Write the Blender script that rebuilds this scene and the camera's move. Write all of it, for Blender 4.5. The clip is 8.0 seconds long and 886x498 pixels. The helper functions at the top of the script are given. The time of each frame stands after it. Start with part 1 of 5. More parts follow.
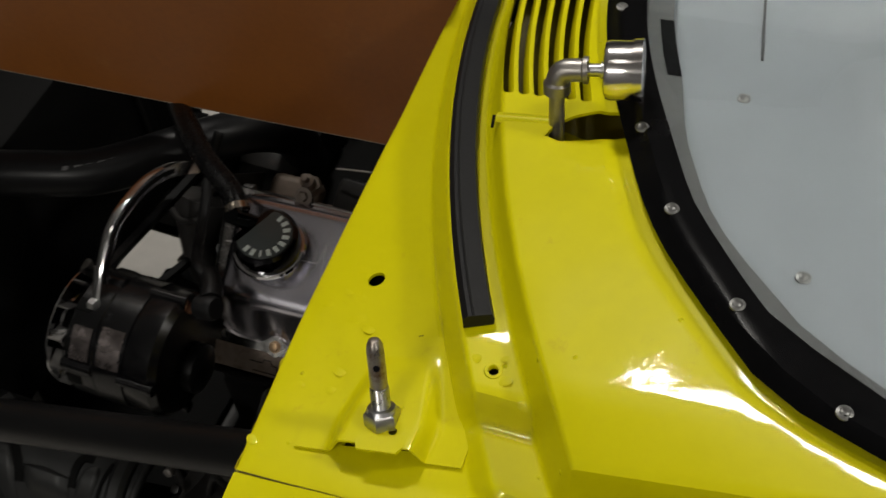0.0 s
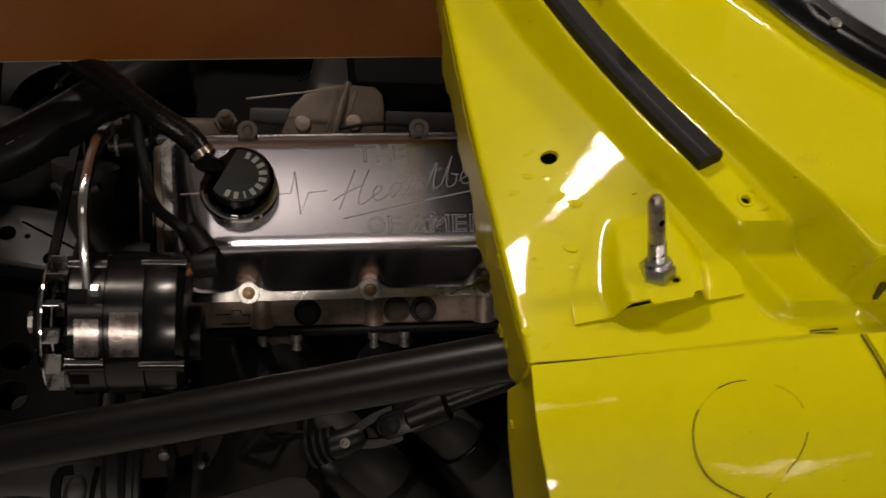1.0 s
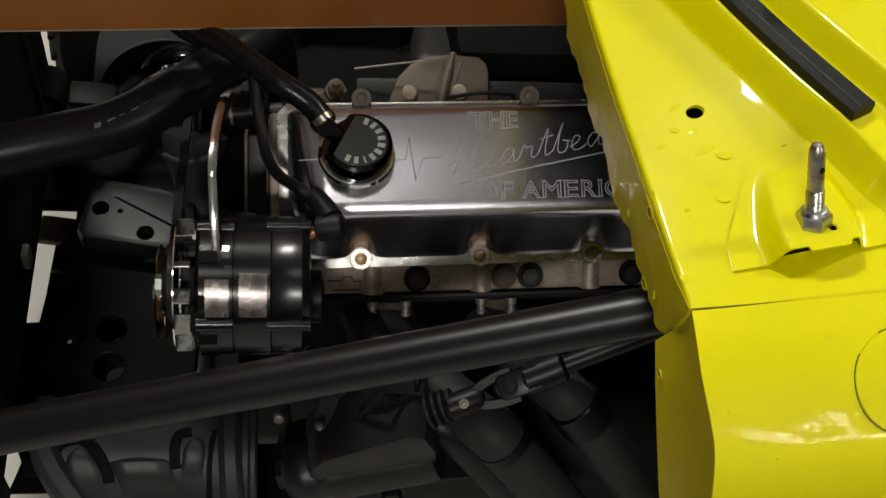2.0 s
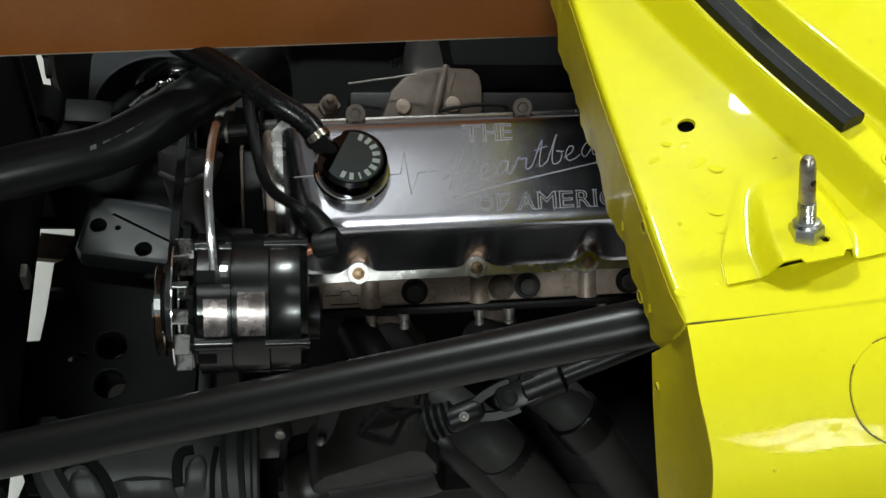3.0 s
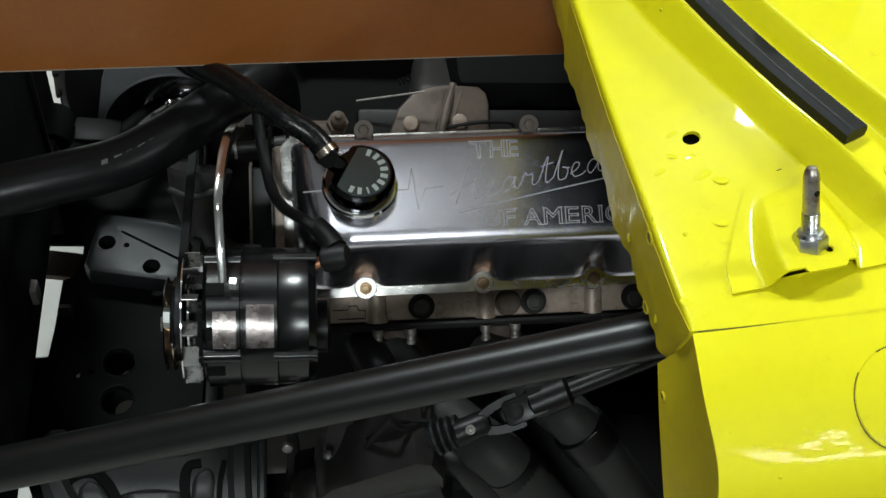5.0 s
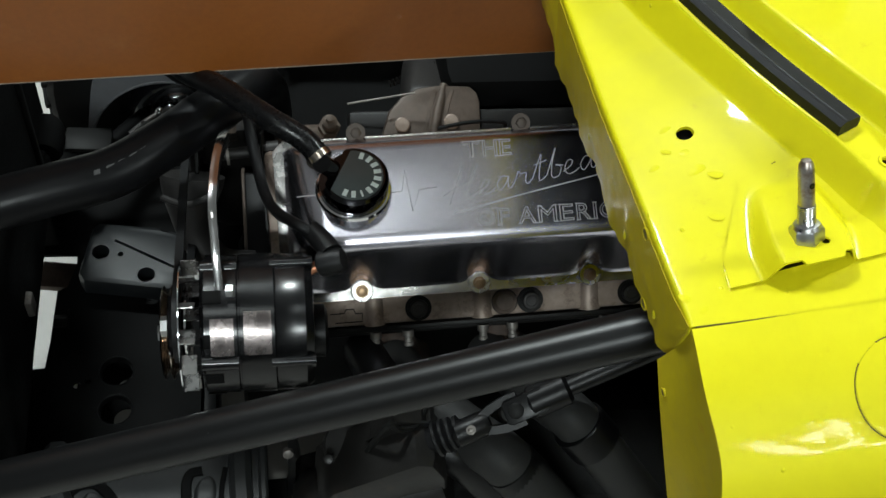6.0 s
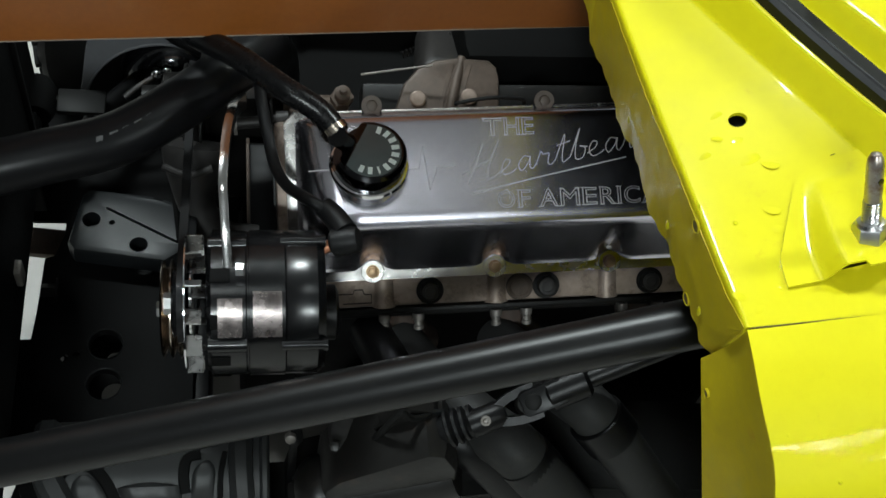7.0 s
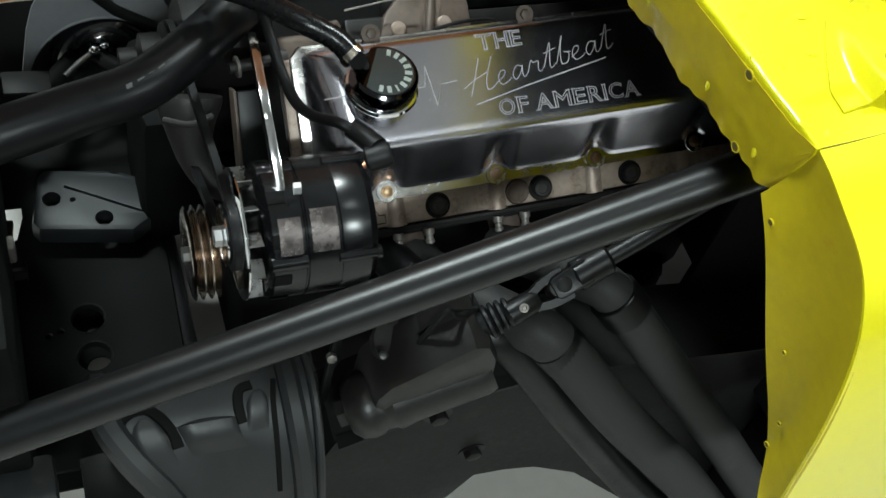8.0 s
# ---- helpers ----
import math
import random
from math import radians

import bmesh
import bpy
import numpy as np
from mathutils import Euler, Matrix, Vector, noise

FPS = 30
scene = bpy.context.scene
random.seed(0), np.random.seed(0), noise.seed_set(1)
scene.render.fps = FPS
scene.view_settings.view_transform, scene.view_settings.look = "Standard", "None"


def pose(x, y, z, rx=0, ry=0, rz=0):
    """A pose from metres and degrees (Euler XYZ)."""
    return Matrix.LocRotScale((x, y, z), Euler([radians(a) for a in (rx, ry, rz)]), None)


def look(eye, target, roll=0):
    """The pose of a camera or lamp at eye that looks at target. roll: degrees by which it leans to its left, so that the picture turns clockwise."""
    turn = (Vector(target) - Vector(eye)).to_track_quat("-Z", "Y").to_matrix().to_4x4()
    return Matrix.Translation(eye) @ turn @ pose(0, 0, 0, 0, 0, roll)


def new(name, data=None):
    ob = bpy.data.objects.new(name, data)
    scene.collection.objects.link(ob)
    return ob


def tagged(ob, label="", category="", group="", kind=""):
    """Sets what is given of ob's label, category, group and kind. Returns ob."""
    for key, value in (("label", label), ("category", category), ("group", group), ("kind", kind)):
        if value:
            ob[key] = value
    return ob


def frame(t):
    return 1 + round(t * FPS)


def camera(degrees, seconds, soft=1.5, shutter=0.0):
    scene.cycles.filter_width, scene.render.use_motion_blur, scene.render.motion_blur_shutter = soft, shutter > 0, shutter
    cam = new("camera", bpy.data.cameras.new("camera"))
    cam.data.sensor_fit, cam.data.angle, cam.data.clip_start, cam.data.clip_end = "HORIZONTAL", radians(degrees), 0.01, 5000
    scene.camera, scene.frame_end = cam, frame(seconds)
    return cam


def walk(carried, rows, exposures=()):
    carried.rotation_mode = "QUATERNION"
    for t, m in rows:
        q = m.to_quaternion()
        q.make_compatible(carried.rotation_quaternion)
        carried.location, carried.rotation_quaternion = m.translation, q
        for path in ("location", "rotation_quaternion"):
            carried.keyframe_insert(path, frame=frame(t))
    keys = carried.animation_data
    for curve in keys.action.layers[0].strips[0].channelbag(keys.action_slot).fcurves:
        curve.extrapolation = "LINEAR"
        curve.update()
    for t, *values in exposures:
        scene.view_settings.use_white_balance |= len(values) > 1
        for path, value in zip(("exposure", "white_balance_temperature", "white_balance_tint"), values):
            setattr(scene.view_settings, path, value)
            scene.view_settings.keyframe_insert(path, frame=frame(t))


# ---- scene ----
# ---- camera ----
cam = camera(40.5, 8.0, soft=1.5, shutter=0.3)
PATH = [
    (0, (0.092, 0.007, 1.735), (-0.418, 1.097, 0.138), -5.4),
    (0.5, (-0.09, -0.027, 1.708), (-0.202, 1.172, 0.112), 4.1),
    (0.7, (-0.225, -0.063, 1.709), (-0.111, 1.096, 0.083), 6.8),
    (1, (-0.358, -0.088, 1.71), (-0.068, 1.016, 0.068), 12.7),
    (1.2, (-0.401, -0.096, 1.707), (-0.085, 1.02, 0.077), 13.2),
    (1.5, (-0.441, -0.11, 1.705), (-0.161, 0.992, 0.059), 12.7),
    (1.7, (-0.452, -0.117, 1.695), (-0.19, 0.983, 0.046), 11.7),
    (2.8, (-0.451, -0.112, 1.702), (-0.192, 0.996, 0.058), 10.5),
    (3, (-0.45, -0.109, 1.707), (-0.191, 0.993, 0.058), 10.1),
    (3.5, (-0.456, -0.107, 1.705), (-0.19, 0.995, 0.057), 10.8),
    (4, (-0.459, -0.114, 1.703), (-0.195, 0.981, 0.051), 10.7),
    (4.5, (-0.462, -0.119, 1.711), (-0.201, 0.993, 0.069), 10.3),
    (4.7, (-0.456, -0.123, 1.709), (-0.2, 1.004, 0.077), 10.1),
    (5.8, (-0.453, -0.125, 1.708), (-0.195, 1.019, 0.087), 8.5),
    (6, (-0.457, -0.121, 1.709), (-0.192, 1.014, 0.084), 8.6),
    (6.5, (-0.483, -0.115, 1.693), (-0.195, 0.989, 0.05), 10.0),
    (7, (-0.493, -0.078, 1.667), (-0.182, 1.012, 0.019), 12.6),
    (7.2, (-0.505, -0.074, 1.655), (-0.158, 0.986, -0.005), 13.9),
    (7.5, (-0.578, -0.096, 1.648), (-0.087, 0.94, 0.01), 16.0),
    (7.8, (-0.677, -0.146, 1.637), (-0.099, 0.883, 0.022), 16.1),
    (8, (-0.724, -0.153, 1.649), (-0.101, 0.872, 0.049), 17.6),
]
EXPOSURES = [(0.0, -1.42, 6750, 10), (0.6, -1.36, 6900, 17), (1.0, -1.50, 7600, 19), (1.5, -1.18, 7400, 14), (2.8, -0.43, 6050, 0), (7.0, -0.35, 5850, 0), (8.0, 0.28, 5800, -3)]
walk(cam, [(t, look(eye, target, roll)) for t, eye, target, roll in PATH], EXPOSURES)

# ---- world and light ----
ROOM = (-6.5, 6.5, -5.0, 9.0, 4.6)  # x0, x1, y0, y1, height
LAMPS = [  # x, y, length, width, watts
    (-1.50, 2.55, 0.90, 0.45, 215.0),
    (2.05, 7.0, 0.34, 0.90, 165.0),
    (2.6, 1.6, 0.62, 0.34, 165.0),
    # Weak fill with no known fixture, added to brighten the valve cover.
    (-0.9, -0.3, 0.9, 0.5, 1.5),
    (0.5, -3.15, 0.55, 0.05, 2.0),
    (3.6, -2.8, 0.62, 0.17, 130.0),
    (-1.15, -3.4, 1.30, 0.40, 210.0),
]

world = bpy.data.worlds.new("workshop_air")
world.use_nodes = True
world.node_tree.nodes["Background"].inputs[0].default_value = (0.8, 0.9, 1.0, 1)
world.node_tree.nodes["Background"].inputs[1].default_value = 0.005
scene.world = world


# ---- materials ----
def mat(name, colour, rough=0.5, metal=0.0, coat=0.0, grain=60.0, vary=0.15, bump=0.05, spots=6.0, stain=None, stain_amount=0.0, rough_vary=0.1, specular=0.5, transmission=0.0, coat_rough=0.04):
    """A surface with variation at two scales: broad stains and fine grain, with relief."""
    m = bpy.data.materials.new(name)
    m.use_nodes = True
    nt = m.node_tree
    b = nt.nodes["Principled BSDF"]
    tc = nt.nodes.new("ShaderNodeTexCoord")
    big = nt.nodes.new("ShaderNodeTexNoise")
    big.inputs["Scale"].default_value, big.inputs["Detail"].default_value, big.inputs["Roughness"].default_value = spots, 6.0, 0.62
    fine = nt.nodes.new("ShaderNodeTexNoise")
    fine.inputs["Scale"].default_value, fine.inputs["Detail"].default_value = grain, 4.0
    for n in (big, fine):
        nt.links.new(tc.outputs["Object"], n.inputs["Vector"])
    add = nt.nodes.new("ShaderNodeMix")
    add.data_type = "FLOAT"
    add.inputs[0].default_value = 0.4
    nt.links.new(big.outputs["Fac"], add.inputs[2])
    nt.links.new(fine.outputs["Fac"], add.inputs[3])
    ramp = nt.nodes.new("ShaderNodeValToRGB")
    ramp.color_ramp.elements[0].position, ramp.color_ramp.elements[1].position = 0.3, 0.7
    ramp.color_ramp.elements[0].color = (*[c * (1 - vary) for c in colour], 1)
    ramp.color_ramp.elements[1].color = (*[min(1, c * (1 + vary)) for c in colour], 1)
    nt.links.new(add.outputs[0], ramp.inputs["Fac"])
    out = ramp.outputs["Color"]
    if stain:
        st = nt.nodes.new("ShaderNodeTexNoise")
        st.inputs["Scale"].default_value, st.inputs["Detail"].default_value, st.inputs["Roughness"].default_value = spots * 2.3, 8.0, 0.7
        nt.links.new(tc.outputs["Object"], st.inputs["Vector"])
        sr = nt.nodes.new("ShaderNodeValToRGB")
        sr.color_ramp.elements[0].position, sr.color_ramp.elements[1].position = 0.62 - 0.2 * stain_amount, 0.72
        sr.color_ramp.elements[0].color = (0, 0, 0, 1)
        sr.color_ramp.elements[1].color = (min(1, 0.3 + stain_amount),) * 3 + (1,)
        nt.links.new(st.outputs["Fac"], sr.inputs["Fac"])
        mx = nt.nodes.new("ShaderNodeMix")
        mx.data_type = "RGBA"
        nt.links.new(sr.outputs["Color"], mx.inputs[0])
        nt.links.new(out, mx.inputs[6])
        mx.inputs[7].default_value = (*stain, 1)
        out = mx.outputs[2]
    nt.links.new(out, b.inputs["Base Color"])
    rr = nt.nodes.new("ShaderNodeMapRange")
    rr.inputs["To Min"].default_value, rr.inputs["To Max"].default_value = max(0.02, rough - rough_vary), min(1, rough + rough_vary)
    rr.inputs["From Min"].default_value, rr.inputs["From Max"].default_value = 0.3, 0.7
    nt.links.new(add.outputs[0], rr.inputs["Value"])
    nt.links.new(rr.outputs["Result"], b.inputs["Roughness"])
    b.inputs["Metallic"].default_value = metal
    b.inputs["Coat Weight"].default_value, b.inputs["Coat Roughness"].default_value = coat, coat_rough
    b.inputs["Specular IOR Level"].default_value = specular
    b.inputs["Transmission Weight"].default_value = transmission
    if bump:
        bp = nt.nodes.new("ShaderNodeBump")
        bp.inputs["Strength"].default_value, bp.inputs["Distance"].default_value = bump, 0.002
        nt.links.new(add.outputs[0], bp.inputs["Height"])
        nt.links.new(bp.outputs["Normal"], b.inputs["Normal"])
    return m


def brushed(name, colour, rough):
    """Polished sheet metal with fine lengthwise scratches."""
    m = mat(name, colour, rough, 1.0, grain=90, vary=0.05, bump=0.02, spots=5, stain=(0.33, 0.29, 0.25), stain_amount=0.05, rough_vary=0.05)
    nt = m.node_tree
    b = nt.nodes["Principled BSDF"]
    tc = nt.nodes.new("ShaderNodeTexCoord")
    mp = nt.nodes.new("ShaderNodeMapping")
    mp.inputs["Scale"].default_value = (6, 420, 420)
    nz = nt.nodes.new("ShaderNodeTexNoise")
    nz.inputs["Scale"].default_value = 2.0
    bp = nt.nodes.new("ShaderNodeBump")
    bp.inputs["Strength"].default_value, bp.inputs["Distance"].default_value = 0.06, 0.001
    nt.links.new(tc.outputs["Object"], mp.inputs["Vector"])
    nt.links.new(mp.outputs["Vector"], nz.inputs["Vector"])
    nt.links.new(nz.outputs["Fac"], bp.inputs["Height"])
    nt.links.new(bp.outputs["Normal"], b.inputs["Normal"])
    return m


def nibs(m):
    """Sparse specks of dust under the paint, felt as small bumps."""
    nt = m.node_tree
    b = nt.nodes["Principled BSDF"]
    tc = nt.nodes.new("ShaderNodeTexCoord")
    vo = nt.nodes.new("ShaderNodeTexVoronoi")
    vo.inputs["Scale"].default_value, vo.inputs["Randomness"].default_value = 62.0, 1.0
    r = nt.nodes.new("ShaderNodeMapRange")
    r.inputs["From Min"].default_value, r.inputs["From Max"].default_value = 0.03, 0.11
    r.inputs["To Min"].default_value, r.inputs["To Max"].default_value = 1.0, 0.0
    keep = nt.nodes.new("ShaderNodeTexNoise")
    keep.inputs["Scale"].default_value = 17.0
    gate = nt.nodes.new("ShaderNodeMapRange")
    gate.inputs["From Min"].default_value, gate.inputs["From Max"].default_value = 0.54, 0.60
    mul = nt.nodes.new("ShaderNodeMath")
    mul.operation = "MULTIPLY"
    bp = nt.nodes.new("ShaderNodeBump")
    bp.inputs["Strength"].default_value, bp.inputs["Distance"].default_value = 0.7, 0.0016
    nt.links.new(tc.outputs["Object"], vo.inputs["Vector"])
    nt.links.new(tc.outputs["Object"], keep.inputs["Vector"])
    nt.links.new(vo.outputs["Distance"], r.inputs["Value"])
    nt.links.new(keep.outputs["Fac"], gate.inputs["Value"])
    nt.links.new(r.outputs["Result"], mul.inputs[0])
    nt.links.new(gate.outputs["Result"], mul.inputs[1])
    nt.links.new(mul.outputs[0], bp.inputs["Height"])
    nt.links.new(b.inputs["Normal"].links[0].from_socket, bp.inputs["Normal"])
    nt.links.new(bp.outputs["Normal"], b.inputs["Normal"])
    nt.links.new(bp.outputs["Normal"], b.inputs["Coat Normal"])


YELLOW = mat("yellow_paint", (0.72, 0.655, 0.003), 0.42, coat=0.7, coat_rough=0.04, grain=75, vary=0.03, bump=0.13, spots=18, rough_vary=0.05, stain=(0.55, 0.40, 0.02), stain_amount=0.02, specular=0.15)
nibs(YELLOW)
PRIMER = mat("brown_primer", (0.245, 0.080, 0.014), 0.38, grain=160, vary=0.14, bump=0.05, spots=7, stain=(0.30, 0.12, 0.035), stain_amount=0.12)
PRIMER_EDGE = mat("bare_edge", (0.32, 0.27, 0.22), 0.5, grain=200, vary=0.3, bump=0.1)
RUBBER = mat("black_rubber", (0.006, 0.006, 0.0065), 0.5, grain=300, vary=0.25, bump=0.15, spots=20, stain=(0.05, 0.05, 0.05), stain_amount=0.1, specular=0.25)
BLACK = mat("satin_black_paint", (0.0038, 0.0038, 0.004), 0.40, grain=160, vary=0.2, bump=0.05, spots=9, stain=(0.03, 0.027, 0.024), stain_amount=0.06, specular=0.22)
TUBE = mat("sheen_black_paint", (0.0045, 0.0045, 0.0047), 0.34, grain=220, vary=0.12, bump=0.03, spots=5, rough_vary=0.04, specular=0.32)
FRAME_GREY = mat("dusty_frame_paint", (0.0085, 0.0085, 0.0082), 0.5, grain=130, vary=0.2, bump=0.08, spots=10, stain=(0.04, 0.037, 0.033), stain_amount=0.12, specular=0.12)
GLOSS_BLACK = mat("gloss_black", (0.006, 0.006, 0.007), 0.12, coat=0.6, grain=120, vary=0.2, bump=0.01, spots=10, rough_vary=0.05)
CHROME = mat("chrome", (0.78, 0.78, 0.80), 0.07, 1.0, grain=90, vary=0.05, bump=0.01, spots=12, rough_vary=0.04)
BLACK_CHROME = mat("black_chrome", (0.06, 0.06, 0.065), 0.10, 1.0, grain=90, vary=0.1, bump=0.01, spots=12, rough_vary=0.04)
SMOKE_CHROME = mat("smoked_plate", (0.07, 0.08, 0.08), 0.2, 0.0, grain=90, vary=0.08, bump=0.01, spots=20, rough_vary=0.04)
POLISHED = mat("polished_rail", (0.66, 0.64, 0.62), 0.24, 1.0, grain=140, vary=0.1, bump=0.04, spots=20, stain=(0.3, 0.22, 0.16), stain_amount=0.04)
RUSTY = mat("rust_stained_zinc", (0.42, 0.38, 0.34), 0.33, 0.9, grain=120, vary=0.25, bump=0.1, spots=40, stain=(0.16, 0.07, 0.02), stain_amount=0.7)
SATIN_CHROME = mat("soft_chrome", (0.80, 0.77, 0.76), 0.17, 1.0, grain=90, vary=0.05, bump=0.01, spots=12, rough_vary=0.03)
HOSE_M = mat("hose_rubber", (0.0055, 0.0055, 0.006), 0.3, grain=180, vary=0.2, bump=0.06, spots=9, stain=(0.03, 0.027, 0.026), stain_amount=0.05, specular=0.27)
DULL_HOSE = mat("dull_hose_rubber", (0.0045, 0.0045, 0.005), 0.36, grain=180, vary=0.2, bump=0.06, spots=9, stain=(0.02, 0.019, 0.018), stain_amount=0.05, specular=0.16)
# Dark olive: the shade inside the vent slots is put into this colour.
TRAY_M = mat("shaded_yellow_tray", (0.13, 0.105, 0.012), 0.6, grain=90, vary=0.2, bump=0.15, spots=12)
NECK_M = mat("grey_pump_casting", (0.03, 0.028, 0.027), 0.5, 0.4, grain=140, vary=0.25, bump=0.2, spots=14, stain=(0.05, 0.04, 0.03), stain_amount=0.25)
WORN_BOLT = mat("worn_bolt", (0.20, 0.185, 0.17), 0.5, 0.5, grain=160, vary=0.25, bump=0.1, spots=40, stain=(0.08, 0.05, 0.03), stain_amount=0.3)
PLATE_M = mat("grey_plate_paint", (0.010, 0.011, 0.012), 0.42, grain=130, vary=0.2, bump=0.08, spots=10, stain=(0.02, 0.019, 0.018), stain_amount=0.15, specular=0.32)
STRAP_M = mat("dark_chrome_strap", (0.62, 0.61, 0.61), 0.15, 1.0, grain=90, vary=0.15, bump=0.03, spots=25, rough_vary=0.05)
PAD_M = mat("dusty_tan_casting", (0.09, 0.068, 0.054), 0.55, 0.2, grain=140, vary=0.3, bump=0.3, spots=22, stain=(0.06, 0.035, 0.022), stain_amount=0.5)
RUST_M = mat("rusty_casting", (0.085, 0.062, 0.047), 0.6, 0.2, grain=140, vary=0.35, bump=0.35, spots=25, stain=(0.03, 0.018, 0.012), stain_amount=0.5)
ALT_M = mat("semi_gloss_black", (0.0038, 0.0038, 0.0042), 0.22, grain=120, vary=0.2, bump=0.04, spots=14, rough_vary=0.07, stain=(0.014, 0.013, 0.013), stain_amount=0.12, specular=0.38)
BLADE_M = mat("dull_fan_plate", (0.20, 0.195, 0.19), 0.3, 0.9, grain=150, vary=0.25, bump=0.06, spots=30)
BRIGHT = mat("worn_bright_pulley", (0.56, 0.49, 0.42), 0.2, 1.0, grain=120, vary=0.12, bump=0.04, spots=25, stain=(0.25, 0.17, 0.10), stain_amount=0.15)
STEEL = mat("zinc_steel", (0.52, 0.52, 0.52), 0.32, 1.0, grain=180, vary=0.15, bump=0.08, spots=20, stain=(0.18, 0.12, 0.08), stain_amount=0.2)
ALLOY = brushed("brushed_alloy", (0.77, 0.75, 0.83), 0.22)
ENGRAVED = mat("engraved_edge", (0.62, 0.60, 0.62), 0.5, 0.0, grain=200, vary=0.2, bump=0.05, spots=30)
CAST = mat("cast_iron", (0.34, 0.27, 0.225), 0.5, 0.35, grain=140, vary=0.3, bump=0.3, spots=22, stain=(0.07, 0.04, 0.025), stain_amount=0.55)
DARK_CAST = mat("near_black_casting", (0.0065, 0.006, 0.0056), 0.45, grain=150, vary=0.3, bump=0.25, spots=16, stain=(0.035, 0.021, 0.015), stain_amount=0.2, specular=0.17)
GEAR_M = mat("oily_gear_casting", (0.0095, 0.0089, 0.0083), 0.42, grain=150, vary=0.3, bump=0.25, spots=14, stain=(0.045, 0.028, 0.018), stain_amount=0.2, specular=0.35)
PIPE = mat("header_coating", (0.024, 0.024, 0.0233), 0.6, grain=240, vary=0.2, bump=0.12, spots=9, stain=(0.06, 0.056, 0.05), stain_amount=0.10, specular=0.2)
PORT_M = mat("scorched_port", (0.075, 0.055, 0.045), 0.6, 0.2, grain=140, vary=0.35, bump=0.3, spots=25, stain=(0.16, 0.075, 0.045), stain_amount=0.35)
BRASS = mat("brass_bolt", (0.36, 0.25, 0.15), 0.45, 1.0, grain=150, vary=0.2, bump=0.08, spots=30, stain=(0.2, 0.1, 0.04), stain_amount=0.3)
COPPER = mat("copper_terminal", (0.6, 0.28, 0.16), 0.35, 1.0, grain=150, vary=0.2, bump=0.05)
GREY_ALLOY = mat("dull_alloy", (0.33, 0.31, 0.29), 0.4, 0.9, grain=160, vary=0.2, bump=0.12, spots=18)
FLOOR_M = mat("sealed_concrete", (0.42, 0.40, 0.37), 0.45, grain=35, vary=0.1, bump=0.06, spots=1.6, stain=(0.3, 0.28, 0.26), stain_amount=0.15)
WALL_M = mat("grey_wall_paint", (0.14, 0.14, 0.14), 0.7, grain=60, vary=0.03, bump=0.05, spots=1.2)
CEILING_M = mat("ceiling_board", (0.36, 0.36, 0.37), 0.8, grain=80, vary=0.04, bump=0.1, spots=2)
BAND = mat("windscreen_band", (0.004, 0.004, 0.0045), 0.25, coat=0.0, specular=0.12, grain=80, vary=0.2, bump=0.01, rough_vary=0.05)
SCREW_M = mat("dull_screw", (0.17, 0.17, 0.165), 0.42, 0.8, grain=160, vary=0.2, bump=0.1, spots=30)
DASH_M = mat("pale_dash_panel", (0.165, 0.180, 0.198), 0.5, grain=120, vary=0.05, bump=0.04, spots=5)
TYRE_M = mat("tyre_rubber", (0.014, 0.014, 0.0135), 0.75, grain=120, vary=0.2, bump=0.2, spots=14, specular=0.2)
INNER_M = mat("grey_inner_fender_paint", (0.11, 0.113, 0.12), 0.5, grain=90, vary=0.15, bump=0.08, spots=8, stain=(0.12, 0.12, 0.12), stain_amount=0.3)
WHEEL_M = mat("grey_wheel_paint", (0.28, 0.29, 0.30), 0.4, 0.2, grain=80, vary=0.1, bump=0.05)
CHALK = mat("faded_print", (0.07, 0.07, 0.07), 0.7, grain=400, vary=0.6, bump=0.0)
TOWER_M = mat("grey_tower_paint", (0.0125, 0.0132, 0.0135), 0.48, grain=130, vary=0.2, bump=0.08, spots=10, stain=(0.05, 0.048, 0.043), stain_amount=0.12, specular=0.4)
REFLECTION_M = mat("pale_reflection_patch", (0.19, 0.165, 0.16), 0.26, 0.9, grain=90, vary=0.5, bump=0.25, spots=50, stain=(0.03, 0.025, 0.022), stain_amount=0.5)
# Serves the dirt lines and the dark discs drawn as shade in holes.
DARK_MARK = mat("dirt_and_hole_shade", (0.10, 0.075, 0.012), 0.7, grain=200, vary=0.3, bump=0.1)
# Body yellow toned down: the flanges' shade is put into this colour.
SHADED_YELLOW = mat("shaded_yellow_paint", (0.47, 0.38, 0.007), 0.5, coat=0.12, grain=90, vary=0.12, bump=0.25, spots=22, stain=(0.45, 0.27, 0.012), stain_amount=0.12, specular=0.15)
MATT_BLACK = mat("matt_black", (0.0032, 0.0032, 0.0032), 0.7, grain=200, vary=0.3, bump=0.2, specular=0.08)
LETTER = mat("pale_letter_paint", (0.62, 0.68, 0.66), 0.4, grain=300, vary=0.15, bump=0.05)
RING_M = mat("grey_ring_paint", (0.045, 0.046, 0.046), 0.5, grain=150, vary=0.12, bump=0.06, spots=9)

GLASS = bpy.data.materials.new("clear_windscreen")
GLASS.use_nodes = True
_g = GLASS.node_tree.nodes["Principled BSDF"]
_g.inputs["Base Color"].default_value = (0.93, 0.97, 0.97, 1)
_g.inputs["Roughness"].default_value, _g.inputs["IOR"].default_value, _g.inputs["Transmission Weight"].default_value = 0.01, 1.33, 1.0

LAMP_M = bpy.data.materials.new("lamp_diffuser")
LAMP_M.use_nodes = True
